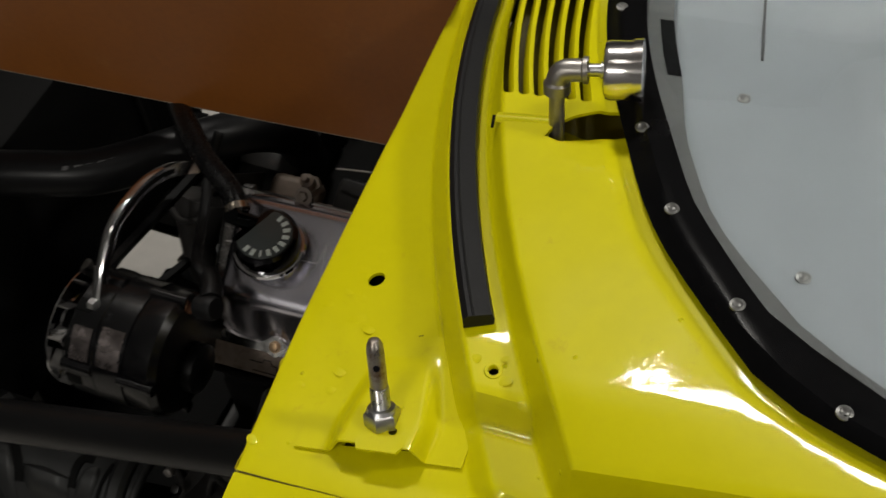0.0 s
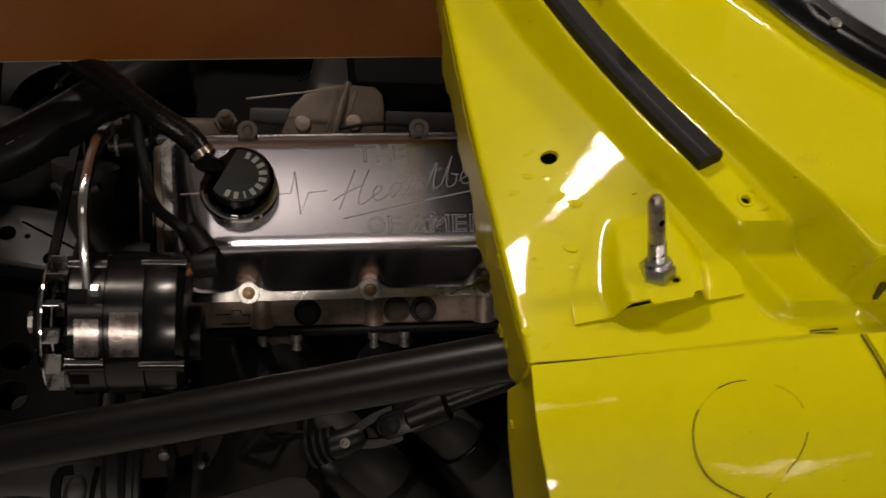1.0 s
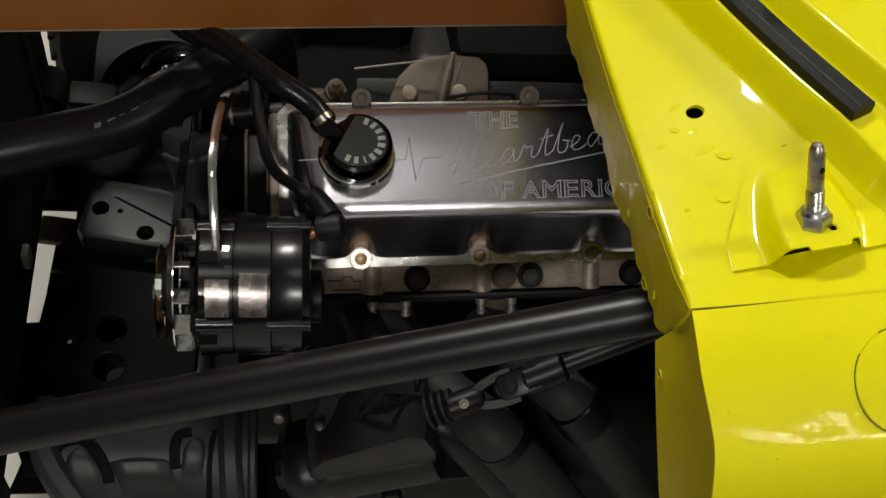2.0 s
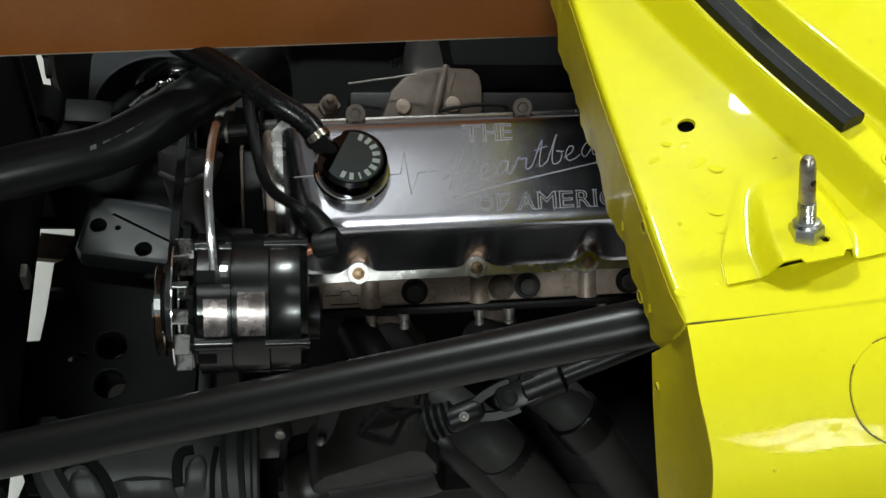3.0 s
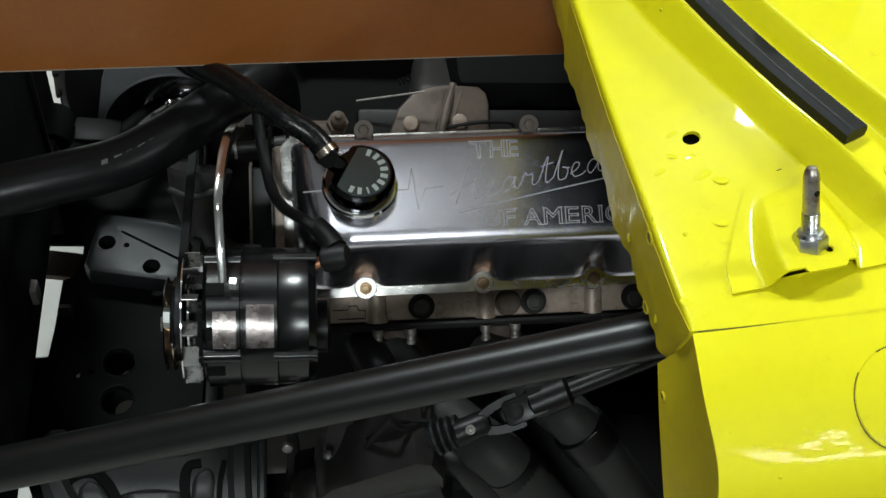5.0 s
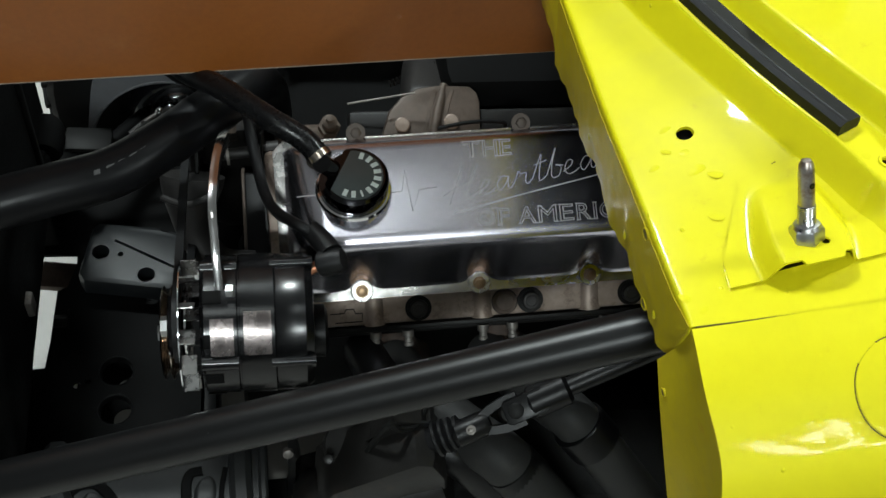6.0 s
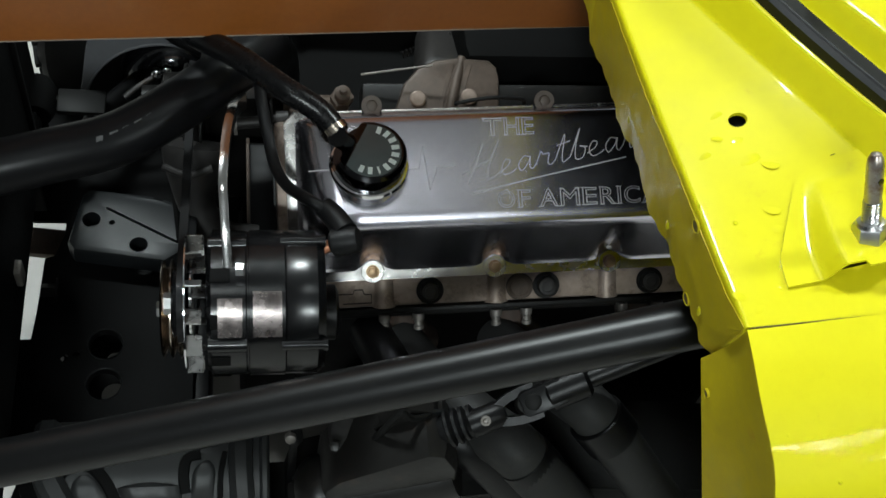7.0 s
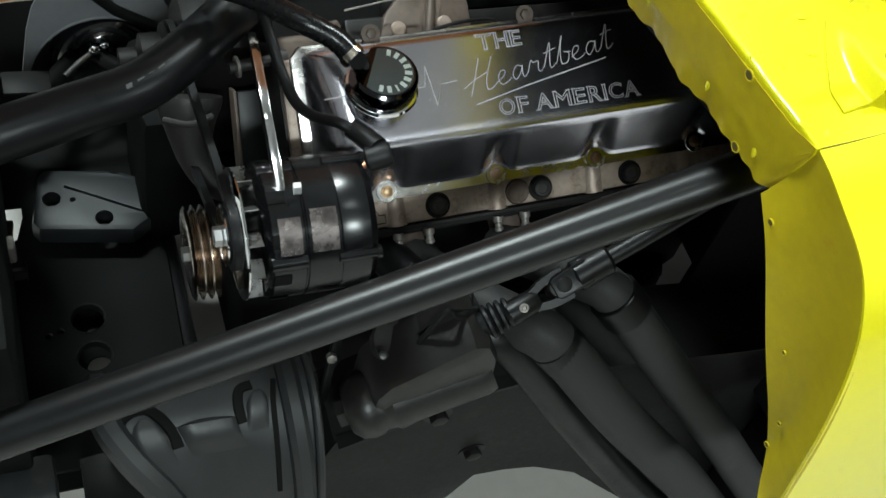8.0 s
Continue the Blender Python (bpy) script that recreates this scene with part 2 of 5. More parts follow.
LAMP_M.node_tree.nodes["Principled BSDF"].inputs["Emission Color"].default_value = (1, 0.97, 0.92, 1)
LAMP_M.node_tree.nodes["Principled BSDF"].inputs["Emission Strength"].default_value = 6.0


# ---- building helpers ----
def mesh_of(name, bm, m, smooth=35):
    bmesh.ops.recalc_face_normals(bm, faces=bm.faces[:])
    me = bpy.data.meshes.new(name)
    bm.to_mesh(me)
    bm.free()
    me.materials.append(m)
    if smooth:
        me.shade_smooth()
        me.set_sharp_from_angle(angle=radians(smooth))
    return me


def under(ob, parent):
    if parent is not None:
        ob.parent = parent
        if parent.data is None:
            ob.matrix_parent_inverse = Matrix.Translation(-Vector(parent.location))
    return ob


def part(name, bm, m, parent=None, label="", smooth=35):
    """One mesh object, given in world places, under a thing or a part."""
    ob = under(new(name, mesh_of(name, bm, m, smooth)), parent)
    return tagged(ob, label) if label else ob


def piece(name, me, parent, m, label=""):
    """A repeat that shares its mesh, at the pose m."""
    ob = under(new(name, me), parent)
    ob.matrix_basis = m
    return tagged(ob, label) if label else ob


def thing(name, label, category, at=(0, 0, 0), group="", kind=""):
    ob = new(name)
    ob.location, ob.empty_display_size = at, 0.05
    return tagged(ob, label, category, group, kind)


def spline(pts, n=8):
    """A smooth run through a few points."""
    pts = [Vector(p) for p in pts]
    ext = [2 * pts[0] - pts[1]] + pts + [2 * pts[-1] - pts[-2]]
    out = []
    for i in range(len(pts) - 1):
        a, b, c, d = ext[i : i + 4]
        for k in range(n):
            t = k / n
            out.append(0.5 * (2 * b + (c - a) * t + (2 * a - 5 * b + 4 * c - d) * t * t + (3 * b - a - 3 * c + d) * t**3))
    return out + [pts[-1]]


def axis_pose(a, b, up=(0, 0, 1)):
    """A pose at a whose z looks to b."""
    z = (Vector(b) - Vector(a)).normalized()
    x = Vector(up).cross(z)
    if x.length < 1e-3:
        x = Vector((1, 0, 0)).cross(z)
    x.normalize()
    y = z.cross(x)
    m = Matrix((x, y, z)).transposed().to_4x4()
    m.translation = a
    return m


def lathe(profile, m=Matrix(), seg=32, bm=None):
    """Turns (radius, height) round z."""
    bm = bm or bmesh.new()
    rings = []
    for r, h in profile:
        if r < 1e-6:
            rings.append([bm.verts.new(m @ Vector((0, 0, h)))])
        else:
            rings.append([bm.verts.new(m @ Vector((r * math.cos(2 * math.pi * k / seg), r * math.sin(2 * math.pi * k / seg), h))) for k in range(seg)])
    for a, b in zip(rings, rings[1:]):
        for k in range(seg):
            q = [a[k % len(a)], a[(k + 1) % len(a)], b[(k + 1) % len(b)], b[k % len(b)]]
            q = [v for i, v in enumerate(q) if v not in q[:i]]
            if len(q) > 2:
                bm.faces.new(q)
    for ring in (rings[0], rings[-1]):
        if len(ring) > 2 and profile[0] != profile[-1]:
            bm.faces.new(ring)
    return bm


def sweep(pts, radius, seg=14, bm=None, shape=None, up=(0, 0, 1)):
    """A tube, or a bar of a given cross-section, along a run of points. radius: a number, or a function of the run's fraction."""
    bm = bm or bmesh.new()
    pts = [Vector(p) for p in pts]
    rings, n = [], len(pts)
    side = None
    for i, p in enumerate(pts):
        t = (pts[min(i + 1, n - 1)] - pts[max(i - 1, 0)]).normalized()
        if side is None:
            side = t.cross(Vector(up))
            side = side if side.length > 1e-3 else t.cross(Vector((1, 0, 0)))
        if shape:
            side = t.cross(Vector(up))
        side = (side - t * side.dot(t)).normalized()
        top = side.cross(t)
        r = radius(i / max(1, n - 1)) if callable(radius) else radius
        cross = [(a * r, b * r) for a, b in shape] if shape else [(r * math.cos(2 * math.pi * k / seg), r * math.sin(2 * math.pi * k / seg)) for k in range(seg)]
        rings.append([bm.verts.new(p + side * a + top * b) for a, b in cross])
    m = len(rings[0])
    for a, b in zip(rings, rings[1:]):
        for k in range(m):
            bm.faces.new((a[k], a[(k + 1) % m], b[(k + 1) % m], b[k]))
    bm.faces.new(rings[0])
    bm.faces.new(rings[-1])
    return bm


def box(size, m=Matrix(), bevel=0.0, seg=2, bm=None):
    b2 = bmesh.new()
    bmesh.ops.create_cube(b2, size=1.0, matrix=Matrix.Diagonal((*size, 1)))
    if bevel:
        bmesh.ops.bevel(b2, geom=b2.edges[:], offset=bevel, segments=seg, affect="EDGES", profile=0.5)
    return joined(b2, m, bm)


def joined(b2, m=Matrix(), bm=None):
    """Adds the mesh b2, placed by m, to bm."""
    if bm is None:
        b2.transform(m)
        return b2
    table = {v: bm.verts.new(m @ v.co) for v in b2.verts}
    for f in b2.faces:
        bm.faces.new([table[v] for v in f.verts])
    b2.free()
    return bm


def prism(outline, h, m=Matrix(), bevel=0.0, bm=None):
    """A plate of a given outline in x and y, from z = 0 to h."""
    b2 = bmesh.new()
    low = [b2.verts.new((x, y, 0)) for x, y in outline]
    top = [b2.verts.new((x, y, h)) for x, y in outline]
    n = len(low)
    b2.faces.new(low[::-1])
    b2.faces.new(top)
    for k in range(n):
        b2.faces.new((low[k], low[(k + 1) % n], top[(k + 1) % n], top[k]))
    if bevel:
        edges = [e for e in b2.edges if abs(e.verts[0].co.z - h) < 1e-6 and abs(e.verts[1].co.z - h) < 1e-6]
        bmesh.ops.bevel(b2, geom=edges, offset=bevel, segments=2, affect="EDGES", profile=0.5)
    return joined(b2, m, bm)


def sheet(rows, thick, bm=None, wavy=0.0):
    """A sheet through rows of points, thickened downwards."""
    b2 = bmesh.new()
    grid = [[b2.verts.new(Vector(p) + Vector((0, 0, wavy * noise.noise(Vector(p) * 24.0)))) for p in row] for row in rows]
    for a, b in zip(grid, grid[1:]):
        for k in range(len(a) - 1):
            b2.faces.new((a[k], a[k + 1], b[k + 1], b[k]))
    b2.normal_update()
    bmesh.ops.recalc_face_normals(b2, faces=b2.faces[:])
    bmesh.ops.solidify(b2, geom=b2.faces[:], thickness=thick)
    return joined(b2, Matrix(), bm)


def oval(rx, ry, n=24, cx=0.0, cy=0.0):
    return [(cx + rx * math.cos(2 * math.pi * k / n), cy + ry * math.sin(2 * math.pi * k / n)) for k in range(n)]


def hexagon(r):
    return oval(r, r, 6)


def hex_bolt(r, h, washer=0.0):
    bm = bmesh.new()
    if washer:
        lathe([(washer, 0), (washer, 0.0015), (0, 0.0015)], bm=bm, seg=20)
    prism(hexagon(r), h, pose(0, 0, 0.0012 if washer else 0), bevel=r * 0.15, bm=bm)
    return bm


def cut(ob, cutters):
    """Cuts the given solids out of ob for good."""
    tools = []
    for bm in cutters:
        bmesh.ops.recalc_face_normals(bm, faces=bm.faces[:])
        me = bpy.data.meshes.new("tool")
        bm.to_mesh(me)
        bm.free()
        tools.append(new("tool", me))
        md = ob.modifiers.new("cut", "BOOLEAN")
        md.object, md.operation, md.solver = tools[-1], "DIFFERENCE", "EXACT"
    bpy.context.view_layer.update()
    dg = bpy.context.evaluated_depsgraph_get()
    done = bpy.data.meshes.new_from_object(ob.evaluated_get(dg))
    ob.modifiers.clear()
    old = ob.data
    ob.data = done
    done.set_sharp_from_angle(angle=radians(35))
    bpy.data.meshes.remove(old)
    for t in tools:
        me = t.data
        bpy.data.objects.remove(t)
        bpy.data.meshes.remove(me)
    return ob


# ---- the room ----
X0, X1, Y0, Y1, HIGH = ROOM
tagged(part("floor", box((X1 - X0, Y1 - Y0, 0.1), pose((X0 + X1) / 2, (Y0 + Y1) / 2, -0.05)), FLOOR_M), "pale sealed concrete workshop floor", "floor", kind="structure")
tagged(part("ceiling", box((X1 - X0, Y1 - Y0, 0.1), pose((X0 + X1) / 2, (Y0 + Y1) / 2, HIGH + 0.05)), CEILING_M), "grey painted workshop ceiling", "ceiling", kind="structure")
for nm, size, at in (
    ("wall_west", (0.15, Y1 - Y0, HIGH), (X0 - 0.075, (Y0 + Y1) / 2, HIGH / 2)),
    ("wall_east", (0.15, Y1 - Y0, HIGH), (X1 + 0.075, (Y0 + Y1) / 2, HIGH / 2)),
    ("wall_south", (X1 - X0 + 0.3, 0.15, HIGH), ((X0 + X1) / 2, Y0 - 0.075, HIGH / 2)),
    ("wall_north", (X1 - X0 + 0.3, 0.15, HIGH), ((X0 + X1) / 2, Y1 + 0.075, HIGH / 2)),
):
    tagged(part(nm, box(size, pose(*at)), WALL_M), "plain grey painted workshop wall", "wall", kind="structure")

for lx, ly, LAMP_LONG, LAMP_SIZE, LAMP_WATTS in LAMPS:
    lamp = thing("ceiling_lamp", "long oval lamp set out of view under the ceiling", "lamp", (lx, ly, HIGH), "ceiling lamps")
    part("housing", lathe([(0.06, 0), (0.09, -0.10), (LAMP_SIZE / 2 + 0.03, -0.24), (LAMP_SIZE / 2 + 0.03, -0.26), (LAMP_SIZE / 2 + 0.02, -0.26), (LAMP_SIZE / 2 + 0.02, -0.235), (0, -0.22)], pose(lx, ly, HIGH) @ Matrix.Diagonal((LAMP_LONG / LAMP_SIZE, 1, 1, 1))), WHEEL_M, lamp)
    part("diffuser", lathe([(0, -0.236), (LAMP_SIZE / 2 + 0.015, -0.236), (LAMP_SIZE / 2 + 0.015, -0.242), (0, -0.242)], pose(lx, ly, HIGH) @ Matrix.Diagonal((LAMP_LONG / LAMP_SIZE, 1, 1, 1))), LAMP_M, lamp)
    light = bpy.data.lights.new("lamp_light", "AREA")
    light.shape, light.size, light.size_y, light.energy, light.color = "ELLIPSE", LAMP_LONG, LAMP_SIZE, LAMP_WATTS, (1.0, 0.985, 0.94)
    glow = new("lamp_light", light)
    glow.location = (lx, ly, HIGH - 0.262)

# ---- the yellow body ----
def fold(y):
    """The car is alike on both sides of its middle, y = 0.85."""
    return min(y, 1.7 - y)


def step(t):
    t = max(0.0, min(1.0, t))
    return t * t * (3 - 2 * t)


def crease(y):
    f = fold(y)
    crown = 0.0013 * math.sin(math.pi * max(0.0, min(1.0, (f - 0.32) / 0.15))) ** 2
    return -0.222 + 0.09 * (f - 0.85) ** 2, 1.05 - 0.08 * (min(f, 0.62) - 0.27) - 3.0 * max(0.0, 0.297 - f) ** 2 + crown


def ledge_z(x, y):
    f = fold(y)
    cx, cz = crease(y)
    return cz + max(0.15, min(0.4, 0.15 + 1.5 * (f - 0.29))) * (x - cx)


def seal_x(y):
    return -0.201 + 0.57 * (fold(y) - 0.85) ** 2


def shelf_z(y):
    f = fold(y)
    z = 1.104 - 0.16 * (max(0.39, min(f, 0.72)) - 0.39)
    low = ledge_z(seal_x(y), y)
    pocket = 1.084
    z = pocket + (z - pocket) * step((f - 0.330) / 0.016)
    return low + (z - low) * step((f - 0.284) / 0.012)


def top_x(y):
    return -0.162 + 0.605 * (fold(y) - 0.85) ** 2


def rim_old(f):
    return -0.092 + 0.838 * (f - 0.85) ** 2 - 0.0095 * math.exp(-(((f - 0.46) / 0.07) ** 2))


def rim_x(y):
    f = fold(y)
    return rim_old(f) + 11.2 * max(0.0, 0.372 - f) ** 1.82


def top_z(y):
    f = fold(y)
    z = 1.133 - 0.16 * (max(0.35, min(f, 0.72)) - 0.35) - 0.15 * max(0.0, 0.34 - f)
    return 1.084 + (z - 1.084) * step((f - 0.2955) / 0.007)


def rim_z(y):
    f = fold(y)
    z = 1.154 - 0.23 * (min(f, 0.72) - 0.385)
    if f < 0.372:  # the panel runs on at its own slope to the corner of the windscreen
        z += (z - top_z(y)) * (rim_x(y) - rim_old(f)) / (rim_old(f) - top_x(y))
    return 1.092 + (z - 1.092) * step((f - 0.2955) / 0.007)


def rounded(pts, r, n=4):
    """Softens the corners of a run of (x, z)."""
    out = [Vector(pts[0])]
    for a, b, c in zip(pts, pts[1:], pts[2:]):
        a, b, c = Vector(a), Vector(b), Vector(c)
        d = min(r, (a - b).length * 0.45, (c - b).length * 0.45)
        p, q = b + (a - b).normalized() * d, b + (c - b).normalized() * d
        out += [p.lerp(b, k / n).lerp(b.lerp(q, k / n), k / n) for k in range(n + 1)]
    return out + [Vector(pts[-1])]


def flange_share(y):
    """The front flange is cut on a slant where the side panel meets it."""
    return max(0.09, min(1.0, (fold(y) - 0.2685) / 0.0255))


def body_section(y):
    cx, cz = crease(y)
    sx, tx, rx = seal_x(y), top_x(y), rim_x(y)
    sz, tz, rz = shelf_z(y), top_z(y), rim_z(y)
    fx = sx - 0.013
    wave = 0.003 * noise.noise((0, y * 22, 3.0)) + 0.002 * noise.noise((0, y * 60, 8.0))
    k = flange_share(y)
    prof = [(cx + (0.012 + wave) * k, cz + (2 * wave - 0.084) * k), (cx + 0.006 * k, cz - 0.05 * k), (cx, cz), (fx, ledge_z(fx, y)), (sx, sz), (tx - 0.011, sz + 0.002), (tx, tz), (rx - 0.017, rz - 0.017 * (rz - tz) / (rx - tx) + 0.0010), (rx - 0.005, rz - 0.0016), (rx, rz), (rx + 0.03, rz + 0.003)]
    run = rounded(prof, 0.0034)
    fine = [run[0]]
    for i, (a, b) in enumerate(zip(run, run[1:])):
        n = 6 if i % 5 == 0 else 1
        fine += [a.lerp(b, (k + 1) / n) for k in range(n)]
    return [Vector((p.x, y, p.y)) for p in fine]


stations = [0.2705 + 0.0035 * k for k in range(27)] + [0.37 + 0.012 * k for k in range(81)]
body = thing("car_body", "glossy yellow fibreglass car body, front wing taken off", "car body", (0.1, 0.85, 0.0))
cowl = part("cowl_panel", sheet([body_section(y) for y in stations if y < 1.42], 0.003, wavy=0.0006), YELLOW, body)

# Black sheet added under the cowl so the valve cover mirrors dark, not yellow.
part("underside_sheet", sheet([[p + Vector((0.0045, 0, -0.0062)) for p in body_section(y)[:31]] for y in stations[::3] if 0.325 < y < 1.42], 0.001), MATT_BLACK, body, "black sheet added beneath the cowl")


def flange_row(y):
    cx, cz = crease(y)
    wave = 0.003 * noise.noise((0, y * 22, 3.0)) + 0.002 * noise.noise((0, y * 60, 8.0))
    k = flange_share(y)
    a, b, c = Vector((cx + 0.0002, cz - 0.0065 * k)), Vector((cx + 0.0054 * k, cz - 0.05 * k)), Vector((cx + (0.0114 + wave) * k, cz + (2 * wave - 0.0838) * k))
    run = [a.lerp(b, k / 8) for k in range(8)] + [b.lerp(c, k / 6) for k in range(7)]
    return [Vector((p.x - 0.0006 - 0.0012 * abs(noise.noise((k * 0.3, y * 45, 1.0))), y, p.y)) for k, p in enumerate(run)]


part("flange_face", sheet([flange_row(0.2712 + 0.0035 * k) for k in range(100)], 0.0006), SHADED_YELLOW, body, "yellow flange with its shade in the paint colour")
for dy, dz, r in ((0.380, 0.008, 0.0042), (0.374, 0.016, 0.0034), (0.366, 0.007, 0.0046), (0.352, 0.012, 0.0036), (0.344, 0.024, 0.003), (0.410, 0.040, 0.0034), (0.422, 0.052, 0.003), (0.396, 0.060, 0.004), (0.322, 0.062, 0.0042), (0.318, 0.030, 0.003), (0.303, 0.022, 0.0032), (0.292, 0.035, 0.003), (0.470, 0.030, 0.0036), (0.50, 0.055, 0.004)):
    cx, cz = crease(dy)
    part("paint_run", lathe([(0, -r * 0.5), (r * 0.7, -r * 0.35), (r, 0), (r * 0.75, r * 0.4), (0, r * 0.55)], pose(cx + 0.0012 + 0.1 * dz, dy, cz - dz) @ pose(0, 0, 0, 0, 90, 0) @ Matrix.Diagonal((2.0, 0.8, 0.7, 1)), 14), YELLOW, body)
SLOT_X = [-0.1210 + 0.0118 * k for k in range(6)]


def slot_run(x0):
    return [(x0 + 0.72 * ((fold(y) - 0.85) ** 2 - 0.0605), y) for y in [0.5965 + 0.0175 * k for k in range(10)]]


def slot_tool(x0):
    """A long curved slot with a rounded end."""
    run = slot_run(x0)
    (ax, ay), (bx, by) = run[0], run[1]
    tip = [(ax - 0.0026 * (bx - ax) / (by - ay) * d, ay - d) for d in (0.0024, 0.0014)]
    left = [(x - 0.0042, y) for x, y in run]
    right = [(x + 0.0042, y) for x, y in run]
    end = [(tip[1][0] + 0.0030, tip[1][1]), (tip[0][0] + 0.0012, tip[0][1]), (tip[0][0] - 0.0012, tip[0][1]), (tip[1][0] - 0.0030, tip[1][1])]
    return prism(end[::-1] + right + left[::-1], 0.12, pose(0, 0, 1.03))


def vent_z(x, y):
    return top_z(y) + (rim_z(y) - top_z(y)) * (x - top_x(y)) / (rim_x(y) - top_x(y))


def hole_tool(x, y, r, z=1.08):
    return lathe([(r, -0.06), (r, 0.06)], pose(x, y, z), 24)


cut(cowl, [slot_tool(x) for x in SLOT_X] + [hole_tool(-0.160, 0.432, 0.0062), hole_tool(-0.047, 0.360, 0.0032), prism([(-0.076, 0.551), (-0.064, 0.547), (-0.046, 0.551), (-0.020, 0.560), (-0.022, 0.588), (-0.046, 0.586), (-0.062, 0.577), (-0.072, 0.566)], 0.2, pose(0, 0, 1.0)), prism([(-0.130, 0.3035), (-0.074, 0.3115), (-0.079, 0.334), (-0.122, 0.329)], 0.2, pose(0, 0, 1.0))])
for x0 in SLOT_X:
    rows = [(slot_run(x0)[0][0], 0.5945)] + slot_run(x0)
    part("louvre", sheet([[Vector((x + d, y, vent_z(x + d, y) - 0.0012 - drop * (0.15 if j == 0 else 1.0))) for d, drop in ((-0.0004, 0.0130), (0.0008, 0.0082), (0.0022, 0.0046), (0.0034, 0.0020), (0.0046, 0.0004))] for j, (x, y) in enumerate(rows)], 0.0012), YELLOW, body)
part("slot_hole_rim", lathe([(0.0036, 0), (0.0062, 0), (0.0055, 0.0014), (0.0038, 0.0014), (0.0036, 0)], pose(-0.047, 0.360, 1.1045)), YELLOW, body)
# a lap joint across the cowl where the vent panel begins
lap = [(x, 0.566, 0) for x in (-0.117, -0.10, -0.08, -0.072)]
part("vent_panel_lip", sweep([(x, 0.566 + 0.05 * (x + 0.117), top_z(0.566) + (rim_z(0.566) - top_z(0.566)) * (x - top_x(0.566)) / (rim_x(0.566) - top_x(0.566)) + 0.0004) for x, _, _ in lap], 1.0, shape=[(-0.005, -0.001), (0.005, -0.001), (0.003, 0.0009), (0.0, 0.0014), (-0.003, 0.0009)]), YELLOW, body)
part("joint_gap", box((0.0022, 0.012, 0.0012), pose(-0.1175, 0.560, vent_z(-0.1175, 0.560) + 0.0004, 0, 0, 12), 0.0004), MATT_BLACK, body, "black gap at the panel joint")
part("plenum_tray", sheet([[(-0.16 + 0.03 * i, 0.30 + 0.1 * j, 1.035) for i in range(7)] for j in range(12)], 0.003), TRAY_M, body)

# Added black sheet hides the yellow underside from the valve cover's reflection.
part("plenum_sheet", sheet([[(-0.165 + 0.04 * i, 0.30 + 0.1 * j, 1.024) for i in range(8)] for j in range(12)], 0.002), MATT_BLACK, body, "black sheet added below the plenum tray")
part("drain_pocket", sheet([[(-0.080 + 0.012 * i, 0.545 + 0.008 * j, 1.081 + 0.02 * abs(i - 2.5) / 2.5 * 0.4) for i in range(6)] for j in range(5)], 0.002), YELLOW, body)
# drips and lumps dried into the paint
def paint_lump(x, y, r, z):
    tilt = math.degrees(math.atan2(ledge_z(x + 0.01, y) - ledge_z(x, y), 0.01))
    part("paint_lump", lathe([(r * 1.3, -0.0001), (r, r * 0.004), (r * 0.75, r * 0.014), (r * 0.5, r * 0.028), (r * 0.25, r * 0.037), (0, r * 0.040)], pose(x, y, z, 0, -tilt, 40 * math.sin(900 * x)) @ Matrix.Diagonal((1.0, 0.7, 1.0, 1)), 16), YELLOW, body)


for x, y, r in ((-0.1725, 0.438, 0.0040), (-0.1761, 0.420, 0.0034), (-0.187, 0.4055, 0.0036), (-0.1597, 0.3955, 0.0060), (-0.148, 0.391, 0.0050), (-0.182, 0.367, 0.0038), (-0.155, 0.356, 0.0050), (-0.154, 0.340, 0.0036), (-0.177, 0.3415, 0.0032), (-0.1905, 0.293, 0.0036), (-0.180, 0.2815, 0.0030), (-0.123, 0.280, 0.0030), (-0.164, 0.415, 0.0030)):
    paint_lump(x, y, r, ledge_z(x, y))
for x, y, r in ((-0.0613, 0.364, 0.0040), (-0.0445, 0.371, 0.0036), (-0.0385, 0.355, 0.0040)):
    paint_lump(x, y, r, 1.1043 + 0.07 * (x + 0.0613))
# the side of the body rolls down to the wheel arch
ROLL = [(0.2685, 0.0), (0.245, -0.004), (0.22, -0.014), (0.195, -0.030), (0.17, -0.050), (0.15, -0.080), (0.135, -0.13), (0.125, -0.20), (0.12, -0.30), (0.118, -0.42)]
ROLL_RUN = spline([(y, z, 0) for y, z in ROLL], 4)


def side_front(dz):
    """Where the side's front edge lies at a drop dz."""
    return -0.191 + 0.010 * step(-dz / 0.04) + 0.15 * max(0.0, -dz - 0.05) ** 1.6 * 1.6


def side_point(x, y, dz):
    return Vector((x, y, 1.0483 + 0.19 * (max(-0.191, min(x, 0.06)) + 0.191) + dz))


def side_z(x, y):
    for a, b in zip(ROLL_RUN, ROLL_RUN[1:]):
        if b.x <= y <= a.x:
            return side_point(x, y, a.y + (b.y - a.y) * (y - a.x) / (b.x - a.x)).z
    return side_point(x, y, 0).z


part("side_panel", sheet([[side_point(side_front(p.y) + (0.42 - side_front(p.y)) * (k / 24) ** 1.3, p.x, p.y) for k in range(25)] for p in ROLL_RUN], 0.003, wavy=0.0009), YELLOW, body)
